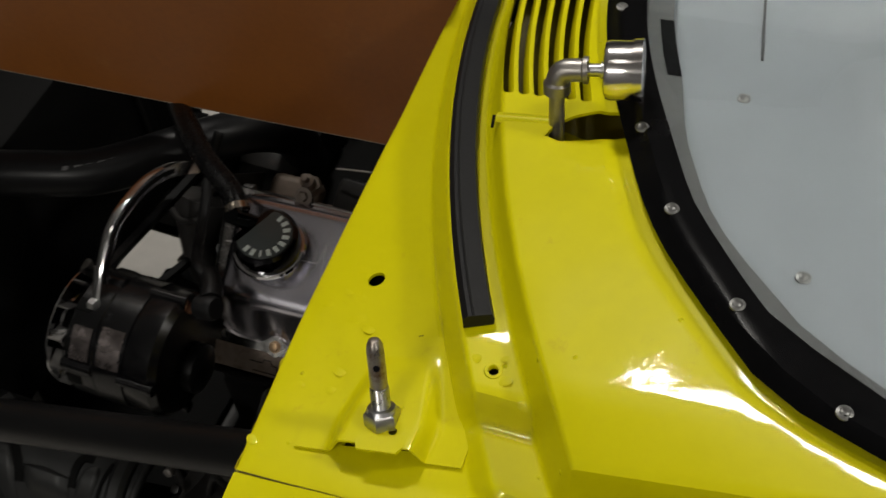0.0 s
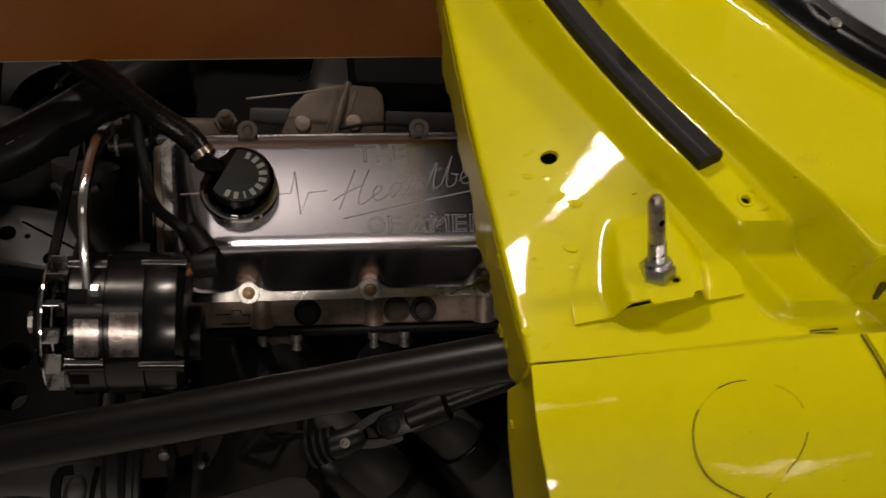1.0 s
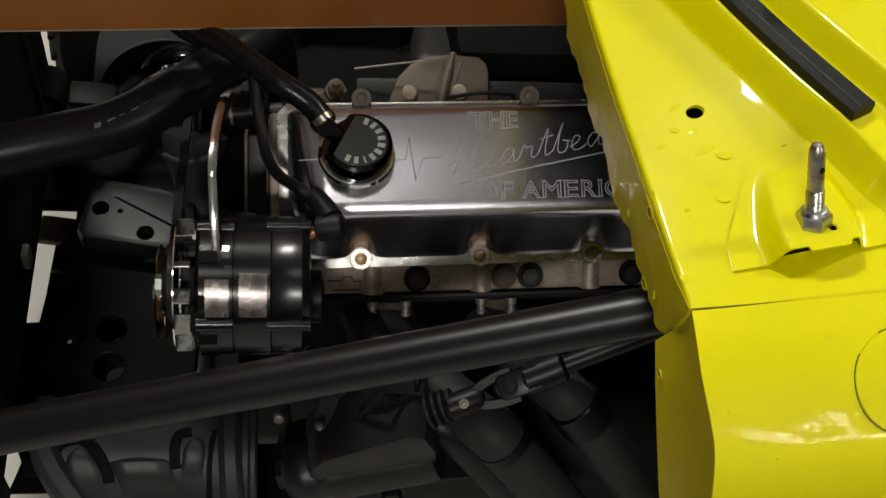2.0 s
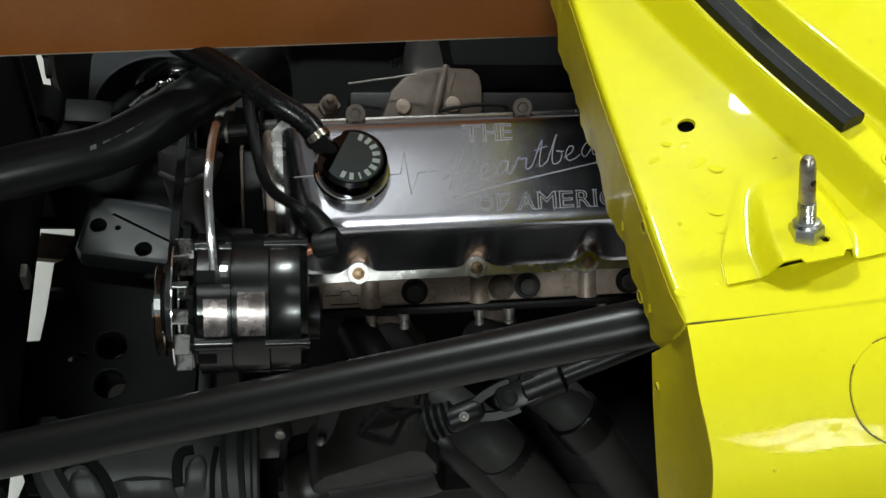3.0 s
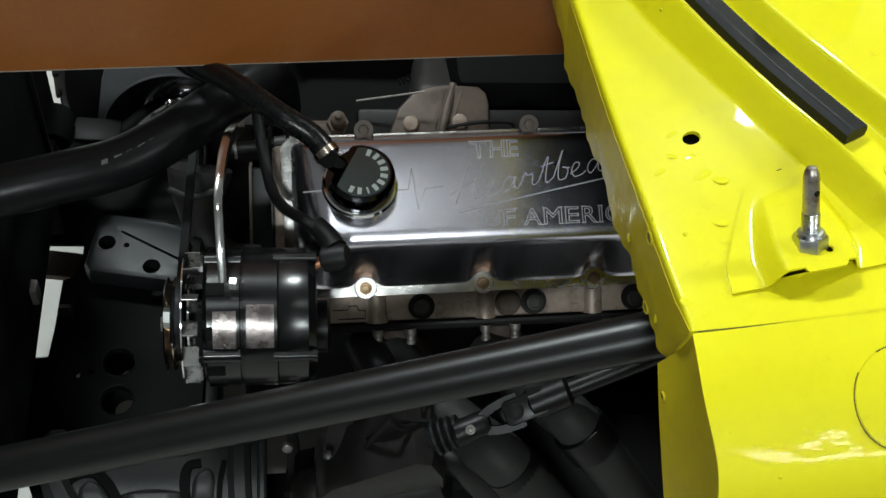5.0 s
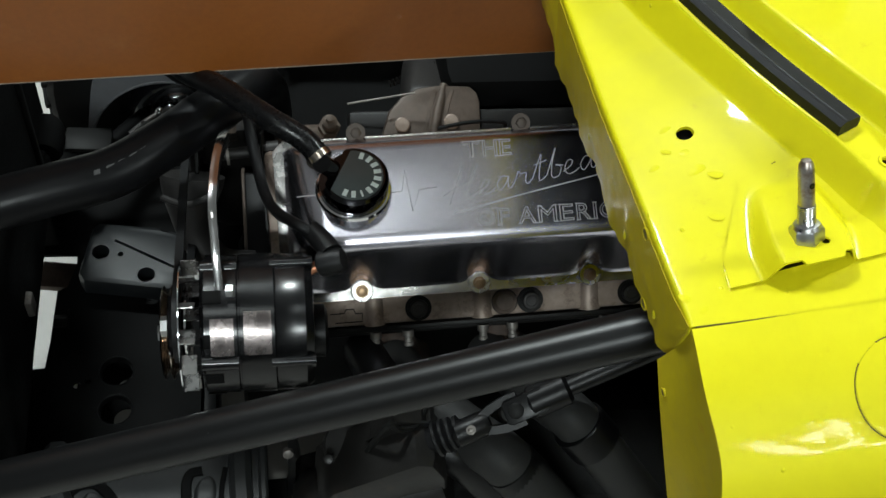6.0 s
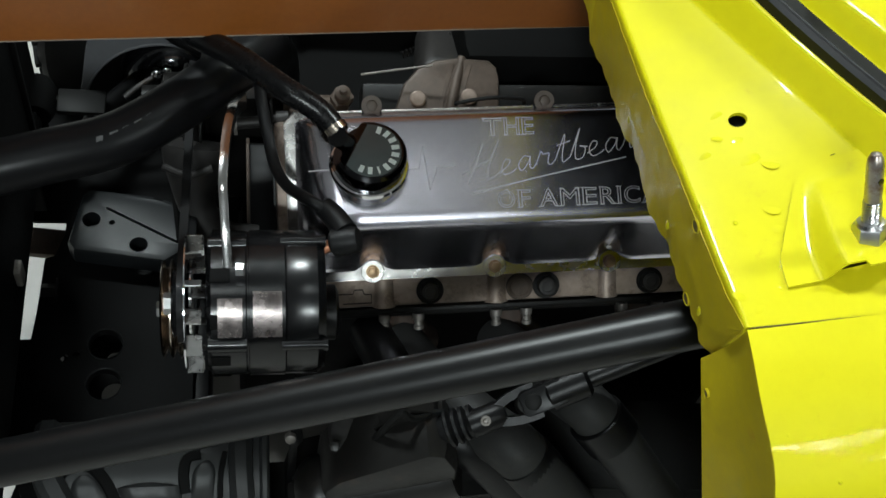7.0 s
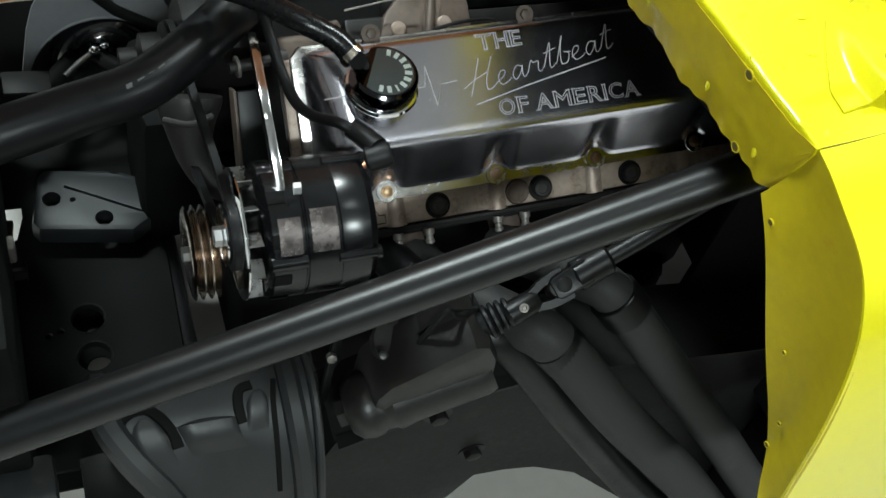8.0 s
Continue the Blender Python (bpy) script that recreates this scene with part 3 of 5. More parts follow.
INNER = spline([(-0.189, 0.294, 0.964), (-0.185, 0.262, 0.930), (-0.167, 0.220, 0.846), (-0.152, 0.188, 0.785), (-0.1425, 0.169, 0.740), (-0.146, 0.150, 0.712), (-0.150, 0.128, 0.685)], 8)
OUTER = [side_point(side_front(p.y), p.x, p.y) for p in ROLL_RUN]


def along(run, t):
    i = min(int(t * (len(run) - 1)), len(run) - 2)
    return run[i].lerp(run[i + 1], t * (len(run) - 1) - i)


part("arch_flange", sheet([[along(OUTER, t).lerp(along(INNER, t), s) + Vector((0.004 * math.sin(math.pi * s), 0, 0)) for s in (0.01, 0.12, 0.3, 0.5, 0.7, 0.88, 1.0)] for t in [k / 40 for k in range(41)]], 0.003), SHADED_YELLOW, body)
for hx, hy, hz, hr in ((-0.2003, 0.3564, 1.0345, 0.0050), (-0.1883, 0.3427, 0.9633, 0.0050), (-0.1867, 0.2715, 0.9554, 0.0034), (-0.1643, 0.2027, 0.8617, 0.0022), (-0.1509, 0.1713, 0.7897, 0.0022), (-0.1434, 0.1710, 0.7464, 0.0030)):
    hole = axis_pose((hx - 0.0006, hy, hz), (hx - 1, hy - 0.12, hz - 0.1))
    rim = part("flange_hole", lathe([(hr * 0.8, -0.0012), (hr * 1.05, -0.001), (hr * 1.06, 0.0004), (hr * 0.94, 0.0008), (hr * 0.8, 0.0002), (hr * 0.8, -0.0012)], hole, 20), SHADED_YELLOW, body)
    # Flush dark disc puts the hole's shade into colour; nothing is cut.
    part("hole_shade", lathe([(0, 0), (hr * 0.8, 0), (hr * 0.8, 0.0004), (0, 0.0004)], hole, 18), DARK_MARK, rim)

# hood pin bracket: a pressed hat section on the ledge
def bracket_point(u, v):
    k = max(0.0, (v - 0.24) / 0.76)
    x0, x1 = -0.160 + 0.026 * k, -0.0496 - 0.0386 * k
    x = x0 + (x1 - x0) * u
    y = 0.2945 + 0.0115 * u + 0.085 * v
    wide = 0.10 + 0.10 * v
    hat = step((u - 0.20 + 0.12 * v) / wide) * step((0.80 + 0.10 * v - u) / wide)
    if v < 0.04 and 0.40 < u < 0.66:
        y -= 0.004
    return Vector((x, y, ledge_z(x, y) + 0.0026 - 0.0014 * v + 0.0165 * hat * max(0.0, 1 - v / 0.85) ** 0.8))


bracket = part("pin_bracket", sheet([[bracket_point(u / 48, v / 18) for u in range(49)] for v in range(19)], 0.0016), YELLOW, body, "pressed yellow hood pin bracket")
cut(bracket, [hole_tool(-0.0965, 0.3125, 0.0028, 1.076)])

# round access cover on the side
CX, CY = -0.060, 0.2155


def cover_point(r, a):
    """The cover is an oval with a pointed tab at its lower edge."""
    tab = max(0.0, 1 - abs(a - 1.56 * math.pi) / 0.62)
    k = r * (1 + 0.22 * tab ** 1.4 + 0.02 * math.sin(3 * a + 1))
    x, y = CX + 0.0345 * k * math.cos(a), CY + 0.0295 * k * math.sin(a)
    return Vector((x, y, side_z(x, y) + 0.0014))


access = part("access_cover", sheet([[cover_point(r, 2 * math.pi * k / 72) for k in range(73)] for r in (0.02, 0.4, 0.75, 0.95, 1.0)], 0.0012), YELLOW, body, "oval yellow access cover with a dirty edge")
for k0, k1, w in ((30, 58, 0.0004), (18, 24, 0.0005), (62, 71, 0.0003), (4, 12, 0.00025)):
    part("cover_joint", sweep([cover_point(1.02, 2 * math.pi * k / 72) - Vector((0, 0, 0.0010)) for k in range(k0, k1 + 1)], w, 6), DARK_MARK, body)
# Dark disc on the tab is the screw hole's shade in colour.
part("cover_screw_hole", lathe([(0, 0), (0.0015, 0.0), (0.0015, 0.0004), (0, 0.0004)], Matrix.Translation(cover_point(1.06, 1.56 * math.pi)) @ pose(0, 0, 0.0003, 30), 12), DARK_MARK, body)
# the next panel of the side laps over this one
part("lapped_side_panel", sheet([[side_point(0.017 + 0.35 * (0.2685 - p.x) + 0.4 * (k / 16) ** 1.2, p.x, p.y) + Vector((0, -0.0018, 0.0030)) for k in range(17)] for p in ROLL_RUN], 0.0022, wavy=0.0006), YELLOW, body)
part("panel_gap", sweep([side_point(0.0155 + 0.35 * (0.2685 - p.x), p.x, p.y) + Vector((0, -0.0004, 0.0004)) for p in ROLL_RUN[:22]], 0.0009, 6), DARK_MARK, body)
part("gap_slot", box((0.0045, 0.004, 0.017), pose(0.033, 0.2968, 1.094), 0.001), DARK_MARK, body)
part("channel_dirt", sweep([(x, 0.2775, ledge_z(x, 0.2775) + 0.0006) for x in (-0.012, -0.006, 0.0, 0.006)], 0.0007, 6), DARK_MARK, body)
for mx, my in ((-0.0975, 0.388), (-0.108, 0.389)):
    part("paint_nick", sweep([(mx - 0.002, my, ledge_z(mx - 0.002, my) + 0.0002), (mx + 0.001, my + 0.0008, ledge_z(mx + 0.001, my) + 0.0002)], 0.0003, 6), DARK_MARK, body)
part("body_seam", sweep([(x, 0.2696, ledge_z(x, 0.2705) + 0.0002) for x in [-0.188 + 0.0165 * k for k in range(11)]], 0.00045, 6), DARK_MARK, body)

# rubber seal on the shelf
seal_run = [(seal_x(y) + 0.0125, y, shelf_z(y) + 0.0062) for y in [0.388 + 0.02 * k for k in range(46)]]
seal = part("rubber_seal", sweep(seal_run, 1.0, shape=[(-0.0095, -0.005), (0.0095, -0.005), (0.0105, 0.0), (0.009, 0.0045), (-0.006, 0.0055), (-0.0095, 0.003)]), RUBBER)
part("sealing_lip", sweep([(x - 0.003, y, z + 0.0043) for x, y, z in seal_run], 0.0013, 8), RUBBER, seal)
tagged(seal, "black rubber hood seal lying along the cowl", "rubber seal")

# hood pin bolt
tip, root = Vector((-0.117, 0.344, 1.127)), Vector((-0.1060, 0.3185, 1.0755))
pin = thing("hood_pin", "zinc-plated hood pin bolt standing on its bracket", "hood pin", root)
pm = axis_pose(root, tip)
L = (tip - root).length
part("hex_nut", prism(hexagon(0.0118), 0.0105, pm @ pose(0, 0, 0, 0, 0, 12), 0.0022), STEEL, pin, smooth=25)
part("washer_face", lathe([(0.0100, 0.010), (0.0088, 0.0122), (0.0064, 0.0126)], pm, 24), STEEL, pin)
part("threads", lathe([(0.0, 0.006)] + [(0.0062 - 0.0003 * (k % 2), 0.012 + 0.0007 * k) for k in range(22)] + [(0.0, 0.0275)], pm, 20), STEEL, pin, "bright zinc thread")
part("shank", lathe([(0.0055, 0.027), (0.0056, 0.030), (0.0055, L - 0.006), (0.0050, L - 0.002), (0.0034, L + 0.0012), (0, L + 0.0025)], pm, 20), RUSTY, pin, "rust-stained shank with a rounded tip")
part("pin_eye", lathe([(0.0013, -0.0057), (0.0022, -0.0057), (0.0022, 0.0057), (0.0013, 0.0057)], pm @ pose(0, 0, L - 0.016, 90), 12), BLACK_CHROME, pin)

# pressure gauge on an elbow pipe
gauge = thing("pressure_gauge", "small chrome pressure gauge on a grey elbow pipe", "gauge", (-0.070, 0.562, 1.085))
part("pipe", lathe([(0.0056, 0), (0.0056, 0.050)], axis_pose((-0.070, 0.561, 1.080), (-0.075, 0.575, 1.140)), 20), GREY_ALLOY, gauge, "dull grey threaded pipe")
elbow_run = spline([(-0.0742, 0.5725, 1.130), (-0.0748, 0.5752, 1.140), (-0.071, 0.578, 1.146), (-0.060, 0.580, 1.148), (-0.055, 0.581, 1.1485)], 6)
part("elbow", sweep(elbow_run, lambda t: 0.0096 if t < 0.2 or t > 0.82 else 0.0080, 20), GREY_ALLOY, gauge, "dull grey pipe elbow")
gm = axis_pose((-0.056, 0.581, 1.1485), (-0.02, 0.5885, 1.1515))
part("stem", lathe([(0.0045, 0), (0.0045, 0.010), (0.006, 0.010), (0.006, 0.014)], gm, 16), STEEL, gauge)
part("case", lathe([(0.016, 0.012), (0.0195, 0.013), (0.0205, 0.016), (0.0205, 0.032), (0.0218, 0.032), (0.0218, 0.038), (0.0195, 0.039), (0, 0.0385)], gm, 36), SATIN_CHROME, gauge, "polished chrome gauge case")

# windscreen with its black band
def screen_point(y, d):
    return Vector((rim_x(y) + d, y, rim_z(max(y, 0.305)) + 0.006 + 0.010 * step(d / 0.014) + 0.08 * d + 1.1 * max(0.0, d - 0.16) ** 1.5))


wys = [0.27 + 0.02 * k for k in range(57)]
def band_width(y):
    f = fold(y)
    return 0.031 + 0.004 * step((0.5 - f) / 0.05) + 0.03 * step((0.41 - f) / 0.05)


screen = thing("windscreen", "low raked clear windscreen with a black edge band", "windscreen", (0.1, 0.85, 1.1))
pane = part("pane", sheet([[screen_point(y, 0.004 + 0.02 * k) for k in range(24)] for y in wys], 0.003), GLASS, screen, "clear plastic pane")
pane.visible_shadow = False
part("edge_band", sheet([[screen_point(y, band_width(y) * d) + Vector((0, 0, 0.0012)) for d in (0.0, 0.13, 0.26, 0.45, 0.65, 0.84, 1.0)] for y in wys], 0.001), BAND, screen, "gloss black edge band")
part("grey_ring", sheet([[screen_point(y, band_width(y) + d) + Vector((0, 0, -0.0055)) for d in (-0.006, 0.0, 0.006, 0.011, 0.011 + 0.011 * step((fold(y) - 0.54) / 0.1) + 0.007 * step((0.47 - fold(y)) / 0.06))] for y in wys], 0.002), RING_M, screen, "dull grey ring under the pane")
part("ring_slot", sheet([[screen_point(y, d) + Vector((0, 0, -0.0049)) for d in (0.042, 0.0525)] for y in (0.628, 0.645, 0.66, 0.68, 0.70)], 0.0004), BAND, screen, "black slot in the ring")
screw_me = mesh_of("screw", lathe([(0.0048, 0), (0.0046, 0.0009), (0.003, 0.0014), (0.0018, 0.0006), (0, 0.0005)], seg=16), SCREW_M)
for y in (0.350, 0.410, 0.479, 0.556, 0.632, 0.704, 0.776, 0.85, 0.924, 0.996):
    piece("screw", screw_me, screen, Matrix.Translation(screen_point(y, 0.0117 + 0.05 * max(0.0, 0.53 - y)) + Vector((0, 0, 0.0012))))
def dash_point(y, d):
    p = screen_point(y, d)
    fold_z = 0.004 * noise.noise((p.x * 9 + 2 * y, y * 3, 4.0)) + 0.0025 * abs(noise.noise((p.x * 14 - 9 * y, y * 4, 9.0)))
    return p + Vector((0, 0, -0.0125 + fold_z * step((d - 0.05) / 0.05)))


dash = part("dash_panel", sheet([[dash_point(0.27 + 0.008 * j, 0.03 + 0.009 * k) for k in range(50)] for j in range(141)], 0.003), DASH_M, body, "pale grey dash panel under the windscreen")
for wx, wy in ((0.114, 0.452), (0.048, 0.62)):
    d = wx - rim_x(wy)
    piece("dash_screw", screw_me, body, Matrix.Translation(dash_point(wy, d) + Vector((0, 0, 0.0004))))

part("dash_slit", sweep([dash_point(0.672 + 0.02 * k, 0.117 - 0.003 * k - (rim_x(0.672 + 0.02 * k) - rim_x(0.672))) + Vector((0, 0, 0.0004)) for k in range(6)], 0.0011, 8), RING_M, body)

# ---- brown panel over the engine ----
def brown_edge(x):
    return Vector((x, 0.764 + 0.0955 * (x + 0.042), 0.812 - 0.0382 * (x + 0.042)))


panel = thing("primed_panel", "rust-brown primed sheet standing over the engine", "body panel", brown_edge(-0.6))
rows = []
for k in range(29):
    x = -1.25 + 0.039 * k
    e = brown_edge(x)
    top = 0.27 if x < -0.232 else 0.13
    rows.append([e + Vector((0, 0.012 * s, top * s)) for s in (0.008, 0.3, 0.6, 1.0)])
part("sheet", sheet(rows, 0.004), PRIMER, panel)
part("raw_edge", sweep([brown_edge(-1.25 + 0.039 * k) for k in range(29)], 0.0024, 8), PRIMER_EDGE, panel, "bare pale lower edge")

# ---- engine ----
EX = Vector((0.9988, 0.008, 0.047)).normalized()
EV = Vector((0.0, 0.719, 0.694))
EV = (EV - EX * EV.dot(EX)).normalized()
EW = EX.cross(EV)
HEAD = Matrix((EX, EV, EW)).transposed().to_4x4()
HEAD.translation = (-0.376, 0.566, 0.655)

engine = thing("engine_block", "large V8 engine with rusty brown iron heads", "engine", (-0.1, 0.85, 0.3))
part("cylinder_head", box((0.585, 0.190, 0.085), HEAD @ pose(0.200, 0.0535, -0.056), 0.006), CAST, engine, "rusty brown cast iron head")
far = Matrix.Translation((0, 1.7, 0)) @ Matrix.Diagonal((1, -1, 1, 1)) @ HEAD
part("cylinder_head", box((0.585, 0.215, 0.085), far @ pose(0.200, 0.066, -0.056), 0.006), CAST, engine)
part("block", box((0.60, 0.44, 0.34), pose(-0.155, 0.85, 0.44), 0.03), MATT_BLACK, engine, "sooty black engine block")
part("oil_pan", box((0.50, 0.50, 0.20), pose(-0.14, 0.85, 0.24), 0.03), MATT_BLACK, engine, "black oil pan")
part("timing_cover", box((0.068, 0.20, 0.24), pose(-0.478, 0.70, 0.35), 0.02), MATT_BLACK, engine, "sooty black timing cover")
boss_me = mesh_of("boss", lathe([(0.0125, -0.0035), (0.0118, 0.0), (0.0115, 0.028), (0.0095, 0.036), (0, 0.036)], seg=20), CAST)
for u in (0.012, 0.128, 0.245, 0.36):
    piece("boss", boss_me, engine, HEAD @ pose(u, -0.038, -0.020, -90))
head_bolt_me = mesh_of("head_bolt", lathe([(0.0100, 0), (0.0098, 0.0055), (0.0085, 0.007), (0.0062, 0.0072), (0.0056, 0.0062), (0, 0.006)], seg=24), NECK_M)
seat_me = mesh_of("bolt_seat", lathe([(0.0145, -0.001), (0.0140, 0.0009), (0.0095, 0.0009), (0, 0.0005)], seg=26), DARK_CAST)
recess_me = mesh_of("bolt_recess", lathe([(0.0135, 0.0006), (0.0128, 0.0022), (0.0100, 0.0016), (0.0085, 0.0), (0, 0.0)], seg=26), RUST_M)
for u in (0.059, 0.152, 0.180, 0.29):
    piece("bolt_seat", seat_me, engine, HEAD @ pose(u, -0.026, -0.0135))
    if u == 0.152:
        piece("bolt_recess", recess_me, engine, HEAD @ pose(u, -0.026, -0.0128), "dark rusty bolt recess")
    else:
        piece("head_bolt", head_bolt_me, engine, HEAD @ pose(u, -0.026, -0.0130))
# Thin near-black sheet puts the shade on the head's end into colour.
part("head_end_shade", box((0.002, 0.205, 0.082), HEAD @ pose(-0.0937, 0.066, -0.056)), DARK_CAST, engine, "near-black sheet shading the head end")
part("casting_mark", sweep([HEAD @ Vector((u, v, -0.0132)) for u, v in [(-0.035, -0.026), (-0.020, -0.026), (-0.018, -0.022), (-0.010, -0.022), (-0.008, -0.027), (-0.001, -0.027), (-0.001, -0.036), (-0.030, -0.036)]], 0.0006, 6), DARK_CAST, engine)
part("exhaust_gasket", box((0.56, 0.006, 0.035), HEAD @ pose(0.20, -0.046, -0.032), 0.001), DARK_CAST, engine)
# intake side casting
intake = thing("intake_manifold", "tan cast intake manifold between the heads", "intake manifold", (-0.15, 0.85, 0.6))
part("flange", box((0.50, 0.05, 0.03), pose(-0.13, 0.748, 0.690, 25), 0.006), DARK_CAST, intake)
PP = pose(-0.290, 0.757, 0.690, 27)
part("port_pad", prism([(-0.056, -0.04), (0.056, -0.04), (0.057, 0.022), (0.054, 0.034), (0.046, 0.041), (0.010, 0.043), (-0.012, 0.040), (-0.030, 0.031), (-0.045, 0.015), (-0.054, -0.010)], 0.026, PP, 0.005), PAD_M, intake, "dusty tan cast port pad")
part("rib", sweep([PP @ Vector(q) for q in ((-0.002, -0.041, 0.024), (0.002, -0.015, 0.027), (0.010, 0.018, 0.027), (0.018, 0.044, 0.020))], lambda t: 0.0062 - 0.0015 * t, 12), PAD_M, intake)
# Flat dark strips put the grooves' shade into colour along the rib.
for k in (-1, 1):
    part("groove", sweep([PP @ Vector((x + 0.0095 * k, y, 0.0262)) for x, y in ((-0.002, -0.036), (0.002, -0.012), (0.010, 0.018), (0.016, 0.036))], 1.0, shape=[(-0.0026, -0.001), (0.0026, -0.001), (0.002, 0.0004), (-0.002, 0.0004)]), RUST_M, intake, "dark strip for the shade beside the rib")
part("runner", box((0.085, 0.12, 0.05), pose(-0.270, 0.838, 0.668, -18, 0, -8), 0.022, 4), NECK_M, intake)
part("outlet_pad", box((0.062, 0.052, 0.03), pose(-0.430, 0.738, 0.682, 27), 0.010, 3), RUST_M, intake, "rusty tan water outlet pad")
part("plenum", box((0.30, 0.16, 0.10), pose(-0.12, 0.868, 0.68), 0.02), MATT_BLACK, intake)
im_bolt = mesh_of("manifold_bolt", lathe([(0.0105, -0.002), (0.0105, 0.0015), (0.0085, 0.0015), (0.0085, 0.0065), (0.0072, 0.0075), (0, 0.0075)], seg=24), CAST)
ring_me = mesh_of("bolt_seat", lathe([(0.0135, -0.003), (0.0130, 0.0006), (0.0100, 0.0006)], seg=24), MATT_BLACK)
for bx, by, bz in ((-0.3215, 0.745, 0.713), (-0.267, 0.747, 0.714)):
    piece("bolt_seat", ring_me, intake, axis_pose((bx, by, bz - 0.004), (bx, by - 0.5, bz + 0.8)))
    piece("manifold_bolt", im_bolt, intake, axis_pose((bx, by, bz - 0.004), (bx, by - 0.5, bz + 0.8)))
sender = thing("temperature_sender", "rusty temperature sender screwed into the manifold", "sender", (-0.40, 0.735, 0.72))
part("hex_base", prism(hexagon(0.012), 0.012, pose(-0.402, 0.737, 0.715, 20)), RUST_M, sender, smooth=20)
part("tip", lathe([(0.008, 0.012), (0.008, 0.024), (0.004, 0.026), (0.004, 0.034), (0, 0.035)], pose(-0.402, 0.737, 0.715, 20), 16), RUST_M, sender)
for a, b, r in (((-0.381, 0.76, 0.730), (-0.308, 0.76, 0.7455), 0.002), ((-0.33, 0.80, 0.79), (-0.25, 0.82, 0.80), 0.002)):
    rod = part("throttle_rod", sweep([a, b], r * 0.55, 10), WORN_BOLT)
    tagged(rod, "thin worn steel throttle rod above the manifold", "rod", "throttle rods")
spring = part("return_spring", sweep([(-0.324 + 0.055 * k / 90, 0.86 + 0.004 * math.cos(0.9 * k), 0.652 + 0.033 * k / 90 + 0.004 * math.sin(0.9 * k)) for k in range(91)], 0.0010, 6), DARK_CAST)
tagged(spring, "thin dark coiled throttle return spring", "spring")
linkage = part("fuel_line", sweep(spline([(-0.286, 0.738, 0.706), (-0.278, 0.735, 0.716), (-0.245, 0.735, 0.724), (-0.212, 0.737, 0.720), (-0.205, 0.745, 0.700)], 6), 0.0022, 10), RUBBER)
tagged(linkage, "thin black fuel line behind the valve cover", "fuel line")

# valve cover
cover = thing("valve_cover", "polished alloy valve cover with engraved lettering", "valve cover", HEAD.translation)
U0, U1 = -0.076, 0.455


COVER_BOLTS = (0.0, 0.1236, 0.2425, 0.366)


def cover_section(u, h, inset):
    pk = sum(math.exp(-(((u - b) / 0.0115) ** 2)) for b in COVER_BOLTS)
    prof = [(0.0005 + inset + 0.012 * pk, 0.003), (0.0045 + inset + 0.013 * pk, 0.0055 * h), (0.046 + inset * 0.4, 0.046 * h), (0.053 + inset * 0.3, 0.0515 * h), (0.063, 0.0515 * h), (0.110, 0.0355 * h), (0.150 - inset * 0.3, 0.021 * h), (0.1555 - inset * 0.6, 0.0165 * h), (0.1585 - inset, 0.003)]
    return [HEAD @ Vector((u, v, w)) for v, w in [(p.x, p.y) for p in rounded(prof, 0.006, 3)]]


secs = [(U0 + 0.004, 0.06, 0.010), (U0 + 0.009, 0.35, 0.006), (U0 + 0.018, 0.74, 0.003), (U0 + 0.028, 0.93, 0.001), (U0 + 0.042, 1.0, 0.0)]
secs += [(U0 + 0.042 + (U1 - U0 - 0.084) * k / 90, 1.0, 0.0) for k in range(1, 91)] + [(U1 - 0.028, 0.93, 0.001), (U1 - 0.018, 0.74, 0.003), (U1 - 0.009, 0.35, 0.006), (U1 - 0.004, 0.06, 0.010)]
part("shell", sheet([cover_section(*s) for s in secs], 0.0015), ALLOY, cover)
rail = bmesh.new()
front = []
for k in range(121):
    u = U1 - 0.004 - (U1 - U0 - 0.008) * k / 120
    front.append((u, -0.0088))
corner = [(U0 - 0.006, 0.0), (U0 - 0.006, 0.150), (U0 + 0.004, 0.1605), (U1 - 0.004, 0.1605), (U1 + 0.006, 0.150), (U1 + 0.006, 0.0)] + front
prism(corner[::-1], 0.0034, HEAD @ pose(0, 0, -0.0006), 0.0008, rail)
part("rail", rail, POLISHED, cover, "bright polished mounting rail")
part("gasket", prism([(u, v) for u, v in corner], 0.004, HEAD @ pose(0, 0, -0.0052)), RUBBER, cover)
boss_ring = mesh_of("bolt_boss", lathe([(0.0120, -0.0012), (0.0117, 0.0008), (0.0110, 0.0013), (0, 0.0013)], seg=28), POLISHED)
cover_bolt = mesh_of("cover_bolt", hex_bolt(0.0052, 0.0045, 0.0066), BRASS, 25)
for u in (0.0, 0.1236, 0.2425, 0.366):
    piece("cover_bolt", cover_bolt, cover, HEAD @ pose(u, 0, 0.0038), "brass-coloured bolt")
    piece("bolt_boss", boss_ring, cover, HEAD @ pose(u, 0, 0.0026))
top_bolt = mesh_of("cover_bolt", hex_bolt(0.0058, 0.0045, 0.0100), PAD_M, 25)
for u in (0.004, 0.175, 0.345):
    piece("cover_bolt", top_bolt, cover, HEAD @ pose(u, 0.165, 0.004))
    part("bolt_lug", prism(oval(0.0100, 0.0100, 20), 0.005, HEAD @ pose(u, 0.162, -0.001), 0.001), DARK_CAST, cover)
# lettering on the sloping top
slope = math.atan2(0.0515 - 0.021, 0.150 - 0.063)
TOPF = HEAD @ pose(0, 0.063, 0.0515) @ Matrix.Rotation(-slope, 4, "X")


